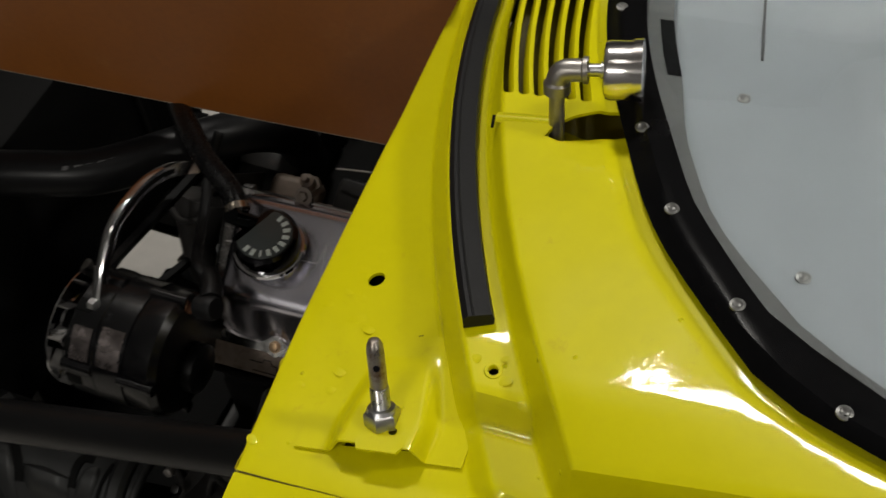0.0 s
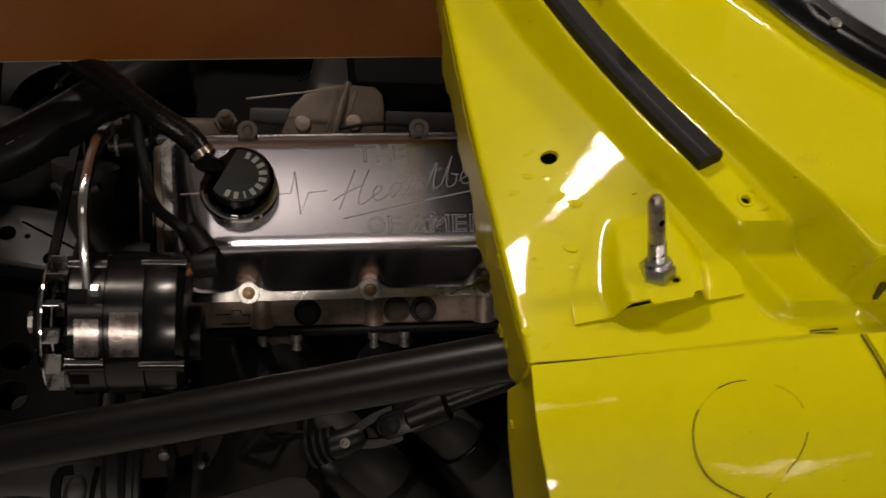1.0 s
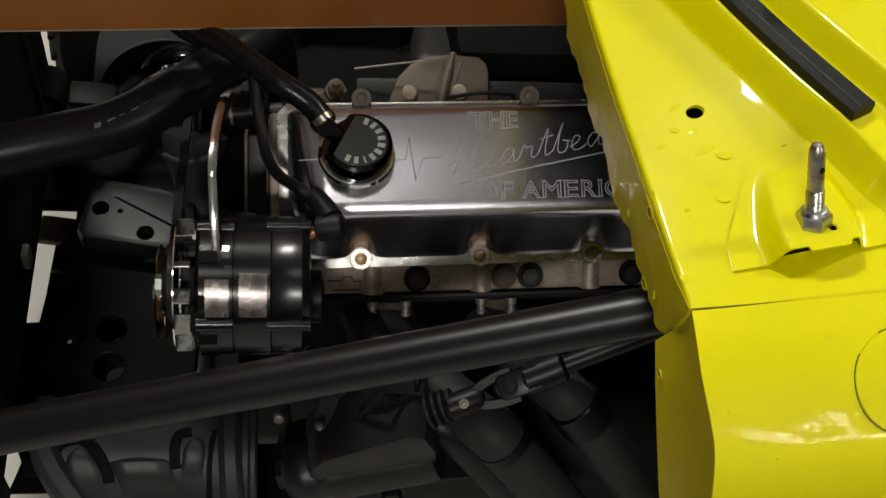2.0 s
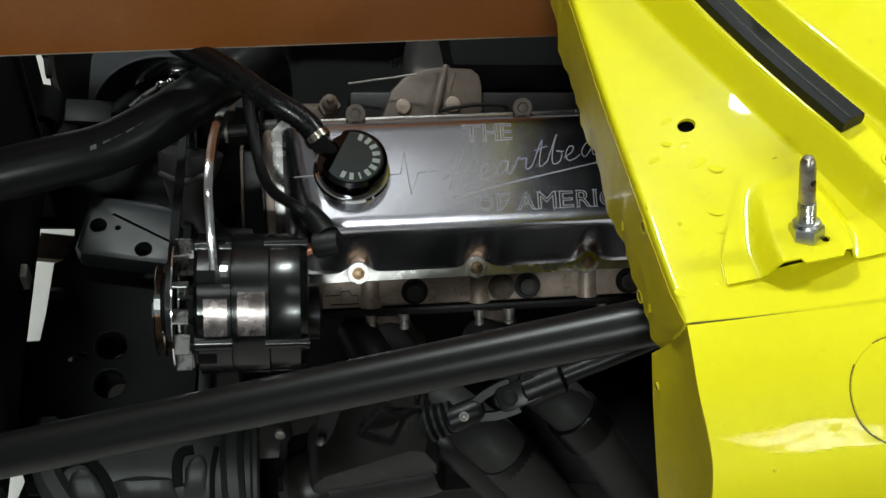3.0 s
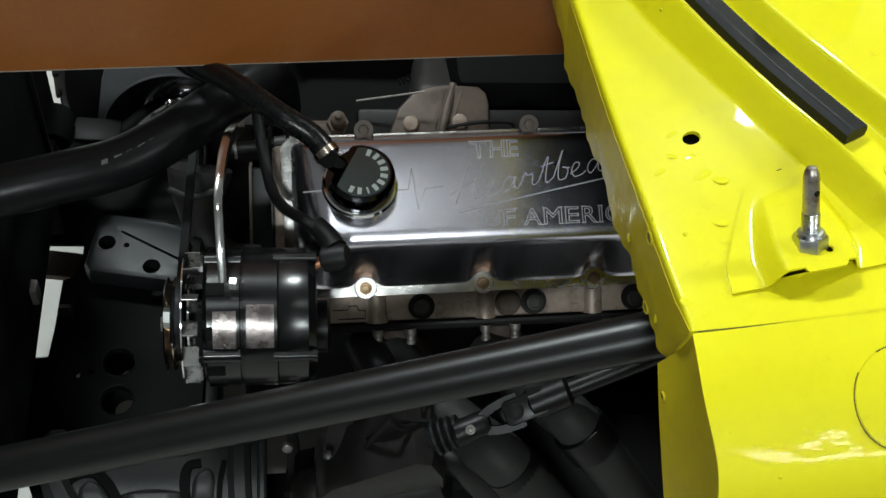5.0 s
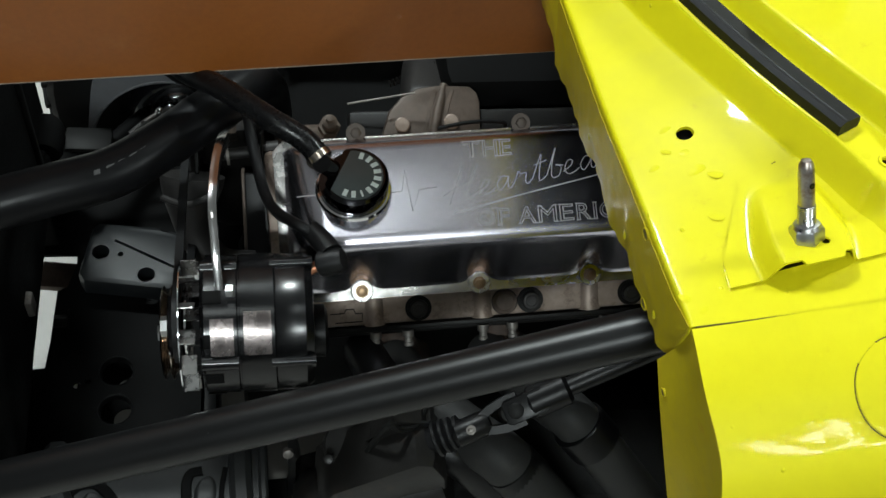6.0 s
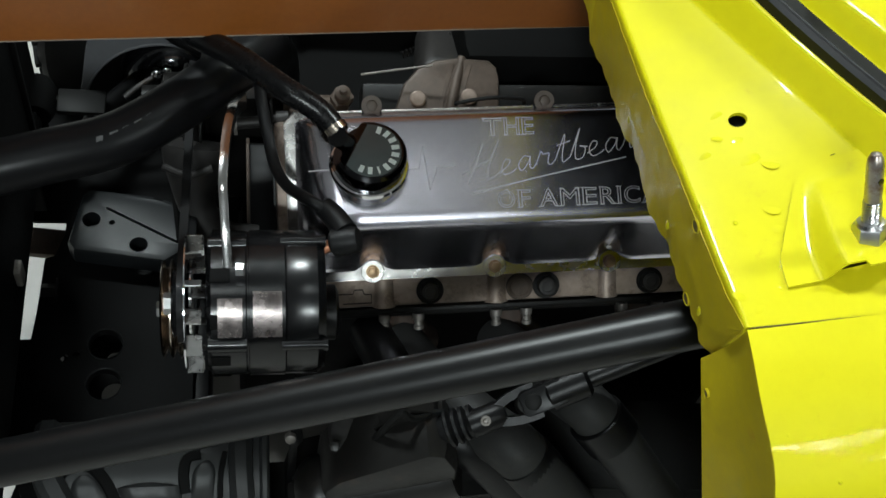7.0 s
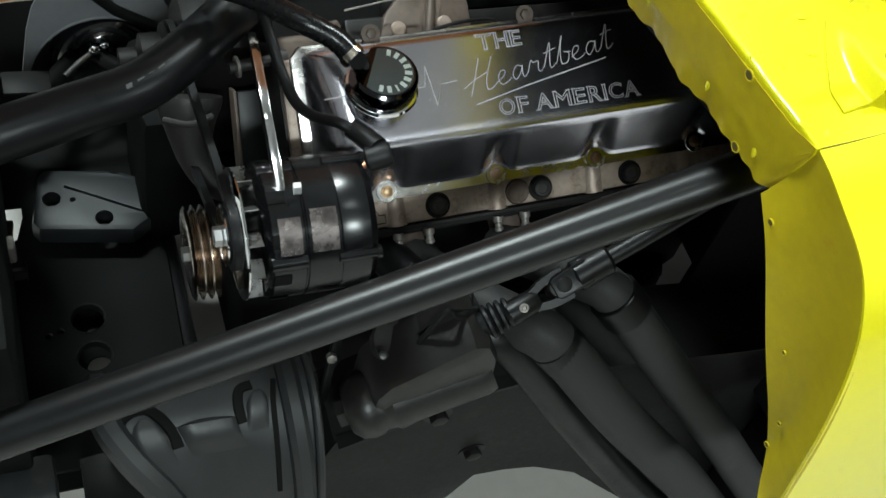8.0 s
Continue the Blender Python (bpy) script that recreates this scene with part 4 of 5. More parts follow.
def words(name, body_text, size, weight):
    """The outline of a text in the built-in font, as a mesh of thin grooves."""
    cu = bpy.data.curves.new(name, "FONT")
    cu.body, cu.size, cu.offset = body_text, size, weight
    cu.fill_mode, cu.bevel_depth, cu.bevel_resolution = "NONE", 0.00042, 1
    tmp = new(name, cu)
    bpy.context.view_layer.update()
    me = bpy.data.meshes.new_from_object(tmp.evaluated_get(bpy.context.evaluated_depsgraph_get()))
    bpy.data.objects.remove(tmp)
    bpy.data.curves.remove(cu)
    me.materials.clear()
    me.materials.append(ENGRAVED)
    return me


SERIFS = {"T": [(0.5, 0), (0.06, 1), (0.94, 1)], "H": [(0.07, 0), (0.93, 0), (0.07, 1), (0.93, 1)], "E": [(0.1, 0), (0.1, 1)], "F": [(0.12, 0), (0.1, 1)], "A": [(0.05, 0), (0.95, 0)], "M": [(0.06, 0), (0.94, 0), (0.08, 1), (0.92, 1)], "R": [(0.1, 0), (0.95, 0), (0.1, 1)], "I": [(0.5, 0), (0.5, 1)]}


def engraved(letter, u0, u1, v0, high):
    """One outlined capital of the built-in font, fitted to its box on the cover, with short serifs."""
    me = words("lettering", letter, 0.0245, 0.0)
    xs, ys = [v.co.x for v in me.vertices], [v.co.y for v in me.vertices]
    sx, sy = (u1 - u0) / (max(xs) - min(xs)), high / (max(ys) - min(ys))
    me.transform(TOPF @ pose(u0, v0, 0.0006) @ Matrix.Diagonal((sx, sy, 1, 1)) @ pose(-min(xs), -min(ys), 0))
    ob = under(new("lettering", me), cover)
    for fx, fy in SERIFS.get(letter, ()):
        u, v = u0 + fx * (u1 - u0), v0 + fy * high
        half = 0.0022 if letter in "HMATR" else 0.0026
        part("serif", sweep([TOPF @ Vector((u - half, v, 0.0006)), TOPF @ Vector((u + half, v, 0.0006))], 0.00045, 6), ENGRAVED, ob)


for letter, u0, u1 in (("T", 0.1105, 0.1285), ("H", 0.1310, 0.1460), ("E", 0.1485, 0.1605)):
    engraved(letter, u0, u1, 0.0755, 0.0172)
for letter, u0, u1 in (("O", 0.1200, 0.1370), ("F", 0.1400, 0.1525), ("A", 0.1610, 0.1790), ("M", 0.1815, 0.2005), ("E", 0.2035, 0.2180), ("R", 0.2210, 0.2360), ("I", 0.2385, 0.2420), ("C", 0.2450, 0.2610), ("A", 0.2630, 0.2795)):
    engraved(letter, u0, u1, 0.0034, 0.0172)
SCRIPT = {
    "H": (2.25, [[(1.15, 2.45), (0.75, 1.2), (0.3, -0.1)], [(-0.1, 0.6), (0.6, 0.95), (1.7, 1.3)], [(2.05, 2.3), (1.55, 0.9), (1.5, 0.1), (1.8, 0.0), (2.25, 0.3)]]),
    "e": (1.05, [[(0, 0.3), (0.5, 0.6), (0.6, 0.95), (0.3, 1.0), (0.1, 0.5), (0.3, 0.05), (0.75, 0.1), (1.05, 0.3)]]),
    "a": (1.2, [[(0.8, 0.9), (0.4, 1.0), (0.1, 0.5), (0.3, 0.05), (0.7, 0.5), (0.85, 0.95), (0.8, 0.3), (0.95, 0.05), (1.2, 0.3)]]),
    "r": (1.2, [[(0, 0.3), (0.3, 1.05), (0.45, 0.85), (0.8, 0.85), (0.75, 0.3), (0.9, 0.05), (1.2, 0.3)]]),
    "t": (0.95, [[(0, 0.3), (0.6, 1.9), (0.45, 0.6), (0.5, 0.05), (0.95, 0.3)], [(0.1, 1.25), (0.95, 1.4)]]),
    "b": (1.1, [[(0, 0.3), (0.6, 2.1), (0.35, 1.0), (0.35, 0.1), (0.8, 0.1), (0.95, 0.7), (0.6, 0.9), (1.1, 0.75)]]),
}
pen = 0.0
for glyph in "Heartbeat":
    wide, strokes = SCRIPT[glyph]
    ink = bmesh.new()
    for stroke in strokes:
        run = [Vector((0.0162 * (pen + x + 0.22 * y), 0.0142 * y)) for x, y in stroke]
        turned = [(0.088 + math.cos(0.175) * p.x - math.sin(0.175) * p.y, 0.0285 + math.sin(0.175) * p.x + math.cos(0.175) * p.y, 0.0005) for p in run]
        sweep([TOPF @ q for q in spline(turned, 5)], 0.0005, 6, ink)
    part("lettering", ink, ENGRAVED, cover)
    pen += wide
part("underline", sweep([TOPF @ Vector((0.0965, 0.0187, 0.0006)), TOPF @ Vector((0.157, 0.0318, 0.0006)), TOPF @ Vector((0.250, 0.0495, 0.0006))], 0.0007, 6), ENGRAVED, cover)
part("pulse_line", sweep([TOPF @ Vector((u, v, 0.0005)) for u, v in [(-0.06, 0.046), (-0.045, 0.047), (0.036, 0.0445), (0.0455, 0.045), (0.050, 0.067), (0.055, 0.0235), (0.063, 0.0455), (0.081, 0.047)]], 0.0006, 6), ENGRAVED, cover)

# breather cap
base = Vector((-0.385, 0.6125, 0.7665))
capm = Matrix.Translation(base) @ Matrix.Rotation(math.atan2(0.10, 1.0), 4, "X")
breather = thing("oil_breather", "black chrome oil breather with pale lettering bars", "breather", base)
part("neck", lathe([(0.030, -0.030), (0.031, 0.002)], capm, 36), CHROME, breather)
part("base_ring", lathe([(0.033, -0.002), (0.0365, -0.001), (0.0378, 0.002), (0.0365, 0.005), (0.033, 0.006)], capm, 48), CHROME, breather, "bright chrome base ring")
capb = part("cap", lathe([(0.033, 0.004), (0.0345, 0.007), (0.0345, 0.020), (0.0335, 0.0245), (0.0305, 0.027), (0, 0.0278)], capm, 56), BLACK_CHROME, breather)
cut(capb, [box((0.03, 0.09, 0.03), capm @ pose(0, 0, 0, 0, 0, -28) @ pose(-0.0375, 0, 0.026, 0, -24, 0))])
segment = [(0.0285 * math.cos(a), 0.0285 * math.sin(a)) for a in [radians(-146 + 12.0 * k) for k in range(21)]]
part("label_plate", prism(segment, 0.0012, capm @ pose(0, 0, 0.0272), 0.0004), SMOKE_CHROME, breather)
for k in range(10):
    a = radians(-116 + 20.5 * k)
    part("letter_bar", box((0.0042 if k != 2 else 0.0018, 0.0072, 0.0008), capm @ pose(0, 0, 0.0288) @ Matrix.Rotation(a - math.pi / 2, 4, "Z") @ pose(0, 0.0228, 0)), LETTER, breather)
nip = capm @ Vector((-0.020, 0.012, 0.020))
nip2 = Vector((-0.412, 0.614, 0.804))
part("outlet", sweep([nip, nip2, nip2 + (nip2 - nip).normalized() * 0.014], 0.0092, 18), BLACK_CHROME, breather)
hose = thing("breather_hose", "black rubber hose clamped to the breather cap", "hose", (-0.5, 0.68, 0.82))
part("tube", sweep(spline([(-0.4155, 0.617, 0.8065), (-0.432, 0.636, 0.817), (-0.465, 0.655, 0.828), (-0.509, 0.694, 0.829), (-0.545, 0.735, 0.81), (-0.57, 0.80, 0.77), (-0.57, 0.86, 0.72)], 8), 0.0118, 18), HOSE_M, hose)
part("clamp", lathe([(0.0118, 0), (0.0132, 0.0005), (0.0132, 0.0075), (0.0118, 0.008)], axis_pose((-0.4165, 0.6185, 0.807), (-0.430, 0.635, 0.815)), 24), BRIGHT, hose, "bright brassy hose clamp")

# alternator
AY, AZ = 0.495, 0.716
alt = thing("alternator", "black painted alternator with a chrome pulley and strap", "alternator", (-0.48, AY, AZ - 0.07))
am = axis_pose((0, AY, AZ), (1, AY, AZ), (0, 1, 0))


part("drive_case", lathe([(0.03, -0.536), (0.060, -0.534), (0.0655, -0.530), (0.0655, -0.5005), (0.0645, -0.4995), (0.0645, -0.498)], am, 48), ALT_M, alt)
# Black blocks put the shade inside the vent openings into colour.
vent_me = mesh_of("vent", box((0.004, 0.013, 0.017), bevel=0.0012), MATT_BLACK)
for k in range(10):
    piece("vent", vent_me, alt, am @ Matrix.Rotation(radians(36 * k + 10), 4, "Z") @ pose(0.0646, 0, -0.5225))
part("stator_ring", lathe([(0.0638, -0.498), (0.0662, -0.4975), (0.0662, -0.4665), (0.0638, -0.466)], am, 48), ALT_M, alt)
part("end_case", lathe([(0.0645, -0.466), (0.0655, -0.4645), (0.0655, -0.438), (0.060, -0.431), (0.03, -0.429), (0, -0.429)], am, 48), ALT_M, alt)
part("bearing_hub", lathe([(0.026, -0.431), (0.026, -0.419), (0.02, -0.416), (0, -0.416)], am @ pose(0.02, 0, 0), 28), BLACK, alt)
for k in range(4):
    a = radians(66 + 90 * k)
    part("through_bolt", lathe([(0.0048, -0.470), (0.0048, -0.434), (0.0062, -0.434), (0.0062, -0.430), (0, -0.430)], am @ Matrix.Translation((0.0655 * math.cos(a), 0.0655 * math.sin(a), 0)), 14), ALT_M, alt)
    part("case_lug", lathe([(0.0075, -0.533), (0.0075, -0.500)], am @ Matrix.Translation((0.0625 * math.cos(a), 0.0625 * math.sin(a), 0)), 16), ALT_M, alt)
# Pale metal patches drawn where the glossy black case shows bright reflections.
for x0, x1, a0, n in ((-0.4945, -0.4695, 203, 8), (-0.5245, -0.5035, 208, 7)):
    part("label", sheet([[am @ Vector((0.0669 * math.cos(a), 0.0669 * math.sin(a), x)) for x in (x0, x1)] for a in [radians(a0 + 5 * k) for k in range(n)]], 0.0005), REFLECTION_M, alt, "pale metal patch for a reflection on the case")
fanb = lathe([(0.012, -0.5555), (0.050, -0.5555), (0.0635, -0.5535), (0.0635, -0.5522), (0.050, -0.5542), (0.012, -0.5542)], am, 40)
fan = part("fan", fanb, CHROME, alt, "chrome cooling fan")
for k in range(12):
    a = radians(30 * k + 13)
    part("fan_blade", box((0.0014, 0.019, 0.0145), am @ Matrix.Rotation(a, 4, "Z") @ pose(0, 0.0555, -0.5455, 0, 0, 34), 0.0004, 1), BLADE_M, fan)
part("pulley", lathe([(0.012, -0.566), (0.029, -0.566), (0.0305, -0.5645), (0.0235, -0.558), (0.0235, -0.556), (0.031, -0.5505), (0.031, -0.5485), (0.012, -0.5485)], am, 40), CHROME, alt, "chrome belt pulley")
part("pulley_nut", prism(hexagon(0.010), 0.008, am @ pose(0, 0, -0.574), 0.001), STEEL, alt, smooth=20)
strap_run = spline([(-0.516, 0.480, 0.760), (-0.5155, 0.499, 0.7797), (-0.517, 0.516, 0.7966), (-0.518, 0.5345, 0.8105), (-0.5188, 0.5495, 0.8195), (-0.518, 0.572, 0.8245), (-0.5156, 0.603, 0.8235), (-0.512, 0.631, 0.8158), (-0.5078, 0.655, 0.801), (-0.502, 0.68, 0.780)], 4)
strap = thing("adjusting_strap", "curved chrome alternator strap bolted to the case", "bracket", (-0.511, 0.475, 0.79))
flat = [(-0.0070, -0.0038), (0.0070, -0.0038), (0.0080, 0.0), (0.0070, 0.0038), (-0.0070, 0.0038), (-0.0080, 0.0)]
part("strap", sweep(strap_run, 1.0, shape=flat, up=(1, 0, 0)), STRAP_M, strap)
part("strap_slot", sweep(strap_run[6:-5], 1.0, shape=[(-0.0026, -0.0041), (0.0026, -0.0041), (0.0026, 0.0041), (-0.0026, 0.0041)], up=(1, 0, 0)), MATT_BLACK, strap, "dark adjusting slot")
part("nut", prism(hexagon(0.006), 0.007, axis_pose((-0.508, 0.479, 0.797), (-0.47, 0.475, 0.80)), 0.001), STEEL, strap, smooth=20)
mount = thing("alternator_bracket", "black flat alternator bracket on the engine front", "bracket", (-0.485, 0.58, 0.62))
part("plate", box((0.034, 0.147, 0.006), pose(-0.480, 0.706, 0.568, 51), 0.002), BLACK, mount)
part("side_wall", box((0.004, 0.147, 0.030), pose(-0.4985, 0.718, 0.5585, 51), 0.001), PAD_M, mount, "dull grey bracket side")
part("plate_bolt", lathe([(0.006, 0), (0.006, 0.005), (0.0045, 0.006), (0, 0.006)], pose(-0.478, 0.672, 0.531, 51), 14), WORN_BOLT, mount)
part("pivot_bolt", lathe([(0.006, 0), (0.006, 0.05), (0.0085, 0.05), (0.0085, 0.062), (0, 0.062)], axis_pose((-0.519, 0.700, 0.7205), (-0.457, 0.706, 0.7225)), 16), NECK_M, mount)
part("washer", lathe([(0.006, 0), (0.0115, 0), (0.0115, 0.003), (0.006, 0.003)], axis_pose((-0.512, 0.7007, 0.7207), (-0.457, 0.706, 0.7225)), 20), WORN_BOLT, mount)
lead = thing("battery_lead", "black cable with a rubber boot on the alternator", "cable", (-0.43, 0.53, 0.75))
part("cable", sweep(spline([(-0.489, 0.715, 0.80), (-0.484, 0.675, 0.783), (-0.479, 0.65, 0.766), (-0.472, 0.62, 0.755), (-0.461, 0.594, 0.759), (-0.442, 0.565, 0.777), (-0.426, 0.557, 0.771)], 7), 0.0056, 12), RUBBER, lead)
part("boot", sweep(spline([(-0.430, 0.563, 0.771), (-0.420, 0.551, 0.770), (-0.411, 0.533, 0.772)], 5), lambda t: 0.0098 + 0.0018 * t, 16), RUBBER, lead)
part("boot_elbow", lathe([(0.009, 0), (0.0126, 0.003), (0.0126, 0.021), (0.0105, 0.026), (0, 0.026)], axis_pose((-0.424, 0.527, 0.764), (-0.395, 0.524, 0.776)), 20), RUBBER, lead)
part("terminal", lathe([(0.0055, 0), (0.0055, 0.010), (0, 0.010)], axis_pose((-0.432, 0.522, 0.762), (-0.424, 0.524, 0.766)), 14), COPPER, lead, "copper terminal")

# water pump and belt drive at the engine's front
pump = thing("water_pump", "dull cast water pump on the engine front", "water pump", (-0.53, 0.80, 0.55))
part("body", box((0.10, 0.13, 0.20), pose(-0.50, 0.85, 0.56), 0.03), DARK_CAST, pump)
part("neck", sweep(spline([(-0.553, 0.735, 0.645), (-0.556, 0.715, 0.622), (-0.552, 0.692, 0.588), (-0.528, 0.673, 0.562), (-0.49, 0.67, 0.555)], 6), lambda t: 0.019 + 0.017 * step(1 - t / 0.55), 20), NECK_M, pump, "dull grey cast pump neck")
part("neck_rib", sweep(spline([(-0.585, 0.708, 0.640), (-0.560, 0.690, 0.650), (-0.535, 0.695, 0.655)], 4), 0.004, 10), NECK_M, pump)
part("lower_housing", box((0.15, 0.16, 0.25), pose(-0.52, 0.90, 0.375), 0.02), MATT_BLACK, pump)
part("nose", lathe([(0.035, 0), (0.035, 0.05), (0.02, 0.055), (0.02, 0.075)], axis_pose((-0.54, 0.83, 0.60), (-0.7, 0.83, 0.60)), 28), DARK_CAST, pump)
crank = thing("drive_pulley", "worn bright three-groove drive pulley", "pulley", (-0.578, 0.56, 0.55))
part("pulley", lathe([(0.012, -0.024), (0.044, -0.024), (0.0465, -0.021), (0.037, -0.015), (0.0465, -0.009), (0.0465, -0.007), (0.037, -0.001), (0.0465, 0.005), (0.0465, 0.007), (0.037, 0.013), (0.0465, 0.019), (0.012, 0.019)], axis_pose((-0.570, 0.562, 0.595), (0, 0.562, 0.595)) @ Matrix.Diagonal((1.08, 1.08, 0.62, 1)), 44), BRIGHT, crank)
part("hub_bolt", prism(hexagon(0.009), 0.006, axis_pose((-0.585, 0.562, 0.595), (-0.7, 0.562, 0.595)), 0.001), STEEL, crank, smooth=20)


def belt(c, r):
    """An open loop round two pulleys in the plane x = c[0]."""
    (y1, z1), r1, (y2, z2), r2 = c[1], r[0], c[2], r[1]
    a = math.atan2(z2 - z1, y2 - y1)
    pts = [(c[0], y1 + r1 * math.cos(a + math.pi / 2 + math.pi * k / 12), z1 + r1 * math.sin(a + math.pi / 2 + math.pi * k / 12)) for k in range(13)]
    pts += [(c[0], y2 + r2 * math.cos(a - math.pi / 2 + math.pi * k / 12), z2 + r2 * math.sin(a - math.pi / 2 + math.pi * k / 12)) for k in range(13)]
    return pts + pts[:1]


vbelt = part("drive_belt", sweep(belt((-0.557, (AY, AZ), (0.80, 0.60)), (0.030, 0.065)), 1.0, shape=[(-0.0055, -0.004), (0.0055, -0.004), (0.004, 0.004), (-0.004, 0.004)], up=(1, 0, 0)), RUBBER)
tagged(vbelt, "black rubber drive belt round the alternator pulley", "belt")
part("pulley", lathe([(0.012, -0.010), (0.066, -0.010), (0.068, -0.007), (0.060, -0.001), (0.060, 0.001), (0.068, 0.007), (0.068, 0.010), (0.012, 0.010)], axis_pose((-0.557, 0.80, 0.60), (0, 0.80, 0.60)), 40), DARK_CAST, pump, "sooty pump pulley")

# radiator hose
rad = thing("radiator_hose", "thick black radiator hose with faded print", "hose", (-0.62, 0.64, 0.76))
hose_run = spline([(-0.98, 0.575, 0.72), (-0.85, 0.588, 0.745), (-0.745, 0.607, 0.762), (-0.68, 0.622, 0.768), (-0.62, 0.642, 0.768), (-0.57, 0.678, 0.768), (-0.522, 0.724, 0.765), (-0.487, 0.775, 0.742), (-0.470, 0.82, 0.69), (-0.465, 0.835, 0.63)], 8)
part("tube", sweep(hose_run, 0.0255, 26), DULL_HOSE, rad)
for k in range(8):
    t0 = 0.42 + 0.0225 * k
    a, b = along(hose_run, t0), along(hose_run, t0 + 0.011 + 0.0033 * (k % 2))
    off = Vector((0.0, -0.0125, 0.0224))
    part("print_mark", sheet([[a + off + Vector((0, -0.002, -0.001)), a + off + Vector((0, 0.002, 0.0015))], [b + off + Vector((0, -0.002, -0.001)), b + off + Vector((0, 0.002, 0.0015))]], 0.0003), CHALK, rad)

# ---- chassis ----
strut = thing("chassis_strut", "straight satin black chassis tube beside the engine", "chassis tube", (-0.95, 0.352, 0.5))
SD = Vector((0.338, 0.003, 0.1254)).normalized()
SP = Vector((-0.525, 0.365, 0.744))
part("tube", sweep([SP - SD * 0.75, SP + SD * 0.02, SP + SD * 0.60], 0.0205, 40), TUBE, strut)
part("paint_chip", lathe([(0.0011, 0), (0.001, 0.0006), (0, 0.0008)], axis_pose((-0.525, 0.3565, 0.7628), (-0.5, 0.2, 1.1)), 10), DASH_M, strut)

shaft = thing("steering_shaft", "black steering shaft with a universal joint", "steering shaft", (-0.28, 0.40, 0.66))
UJ = Vector((-0.238, 0.405, 0.680))
ud = Vector((0.124, 0.026, 0.051)).normalized()
part("rod", sweep([UJ + ud * 0.03, UJ + ud * 0.35], 0.0095, 18), BLACK, shaft)
part("sleeve", lathe([(0.012, 0.012), (0.0165, 0.016), (0.0165, 0.052), (0.012, 0.056)], axis_pose(UJ, UJ + ud), 24), BLACK, shaft)
upn = (Vector((0, -0.46, 0.89)) - ud * Vector((0, -0.46, 0.89)).dot(ud)).normalized()
side = ud.cross(upn)
FORK = Matrix((ud, side, upn)).transposed().to_4x4()
FORK.translation = UJ
for k in (-1, 1):
    part("fork", prism([(-0.012, -0.009), (-0.008, -0.012), (0.03, -0.0125), (0.03, 0.0125), (-0.008, 0.012), (-0.012, 0.009)], 0.006, FORK @ pose(0, 0, 0.0105 * k - 0.003), 0.0015), BLACK, shaft)
    part("fork", sweep(spline([FORK @ Vector((-0.034, 0.007 * k, 0)), FORK @ Vector((-0.022, 0.0110 * k, 0)), FORK @ Vector((-0.008, 0.0130 * k, 0)), FORK @ Vector((0.005, 0.0130 * k, 0))], 4), 1.0, shape=[(-0.004, -0.008), (0.004, -0.008), (0.004, 0.008), (-0.004, 0.008)], up=upn), BLACK, shaft)
part("joint_body", lathe([(0, -0.011), (0.009, -0.0095), (0.0125, -0.004), (0.0125, 0.004), (0.009, 0.0095), (0, 0.011)], FORK @ pose(-0.006, 0, 0), 20), DARK_CAST, shaft)
part("cross_pin", lathe([(0.0078, -0.016), (0.0078, 0.0148), (0.006, 0.0158), (0, 0.0158)], FORK, 22), FRAME_GREY, shaft)
part("yoke", lathe([(0.010, -0.066), (0.0130, -0.062), (0.0130, -0.034), (0.010, -0.028)], axis_pose(UJ, UJ + ud), 24), BLACK, shaft)
part("pinch_bolt", lathe([(0.0046, 0), (0.0048, 0.0035), (0.0028, 0.004), (0.0018, 0.0025), (0, 0.0025)], axis_pose(UJ - ud * 0.047 + upn * 0.0122, UJ - ud * 0.047 + upn), 16), WORN_BOLT, shaft, "worn steel pinch bolt")

sbox = thing("steering_box", "sooty cast steering gear box on the frame rail", "steering box", (-0.40, 0.40, 0.48))
bc, bend = Vector((-0.4286, 0.388, 0.526)), Vector((-0.2966, 0.388, 0.5776))
bmx = axis_pose(bc, bend)
part("barrel", lathe([(0.0, -0.022), (0.026, -0.020), (0.034, -0.012), (0.037, 0.0), (0.036, 0.010), (0.0335, 0.014), (0.034, 0.024), (0.0375, 0.030), (0.0365, 0.040), (0.035, 0.050), (0.034, 0.128), (0.031, 0.138), (0, 0.138)], bmx, 40), GEAR_M, sbox)
part("end_cap", prism(hexagon(0.016), 0.010, bmx @ pose(0, 0, -0.031), 0.002), GEAR_M, sbox, smooth=25)
part("housing", prism([(-0.432, 0.51), (-0.430, 0.572), (-0.418, 0.594), (-0.336, 0.650), (-0.318, 0.645), (-0.303, 0.612), (-0.298, 0.56)], 0.066, Matrix.Translation((0, 0.430, 0)) @ pose(0, 0, 0, 90), 0.012), GEAR_M, sbox, "angular sooty gear housing")
part("top_lump", prism([(-0.400, 0.600), (-0.377, 0.622), (-0.368, 0.652), (-0.356, 0.664), (-0.328, 0.655), (-0.312, 0.630)], 0.045, Matrix.Translation((0, 0.452, 0)) @ pose(0, 0, 0, 90), 0.006), GEAR_M, sbox)
part("sector_cover", lathe([(0.027, -0.02), (0.028, 0.0), (0.025, 0.006), (0.012, 0.008), (0, 0.008)], axis_pose((-0.396, 0.418, 0.596), (-0.399, 0.40, 0.664)), 28), GEAR_M, sbox, "round sector cover")
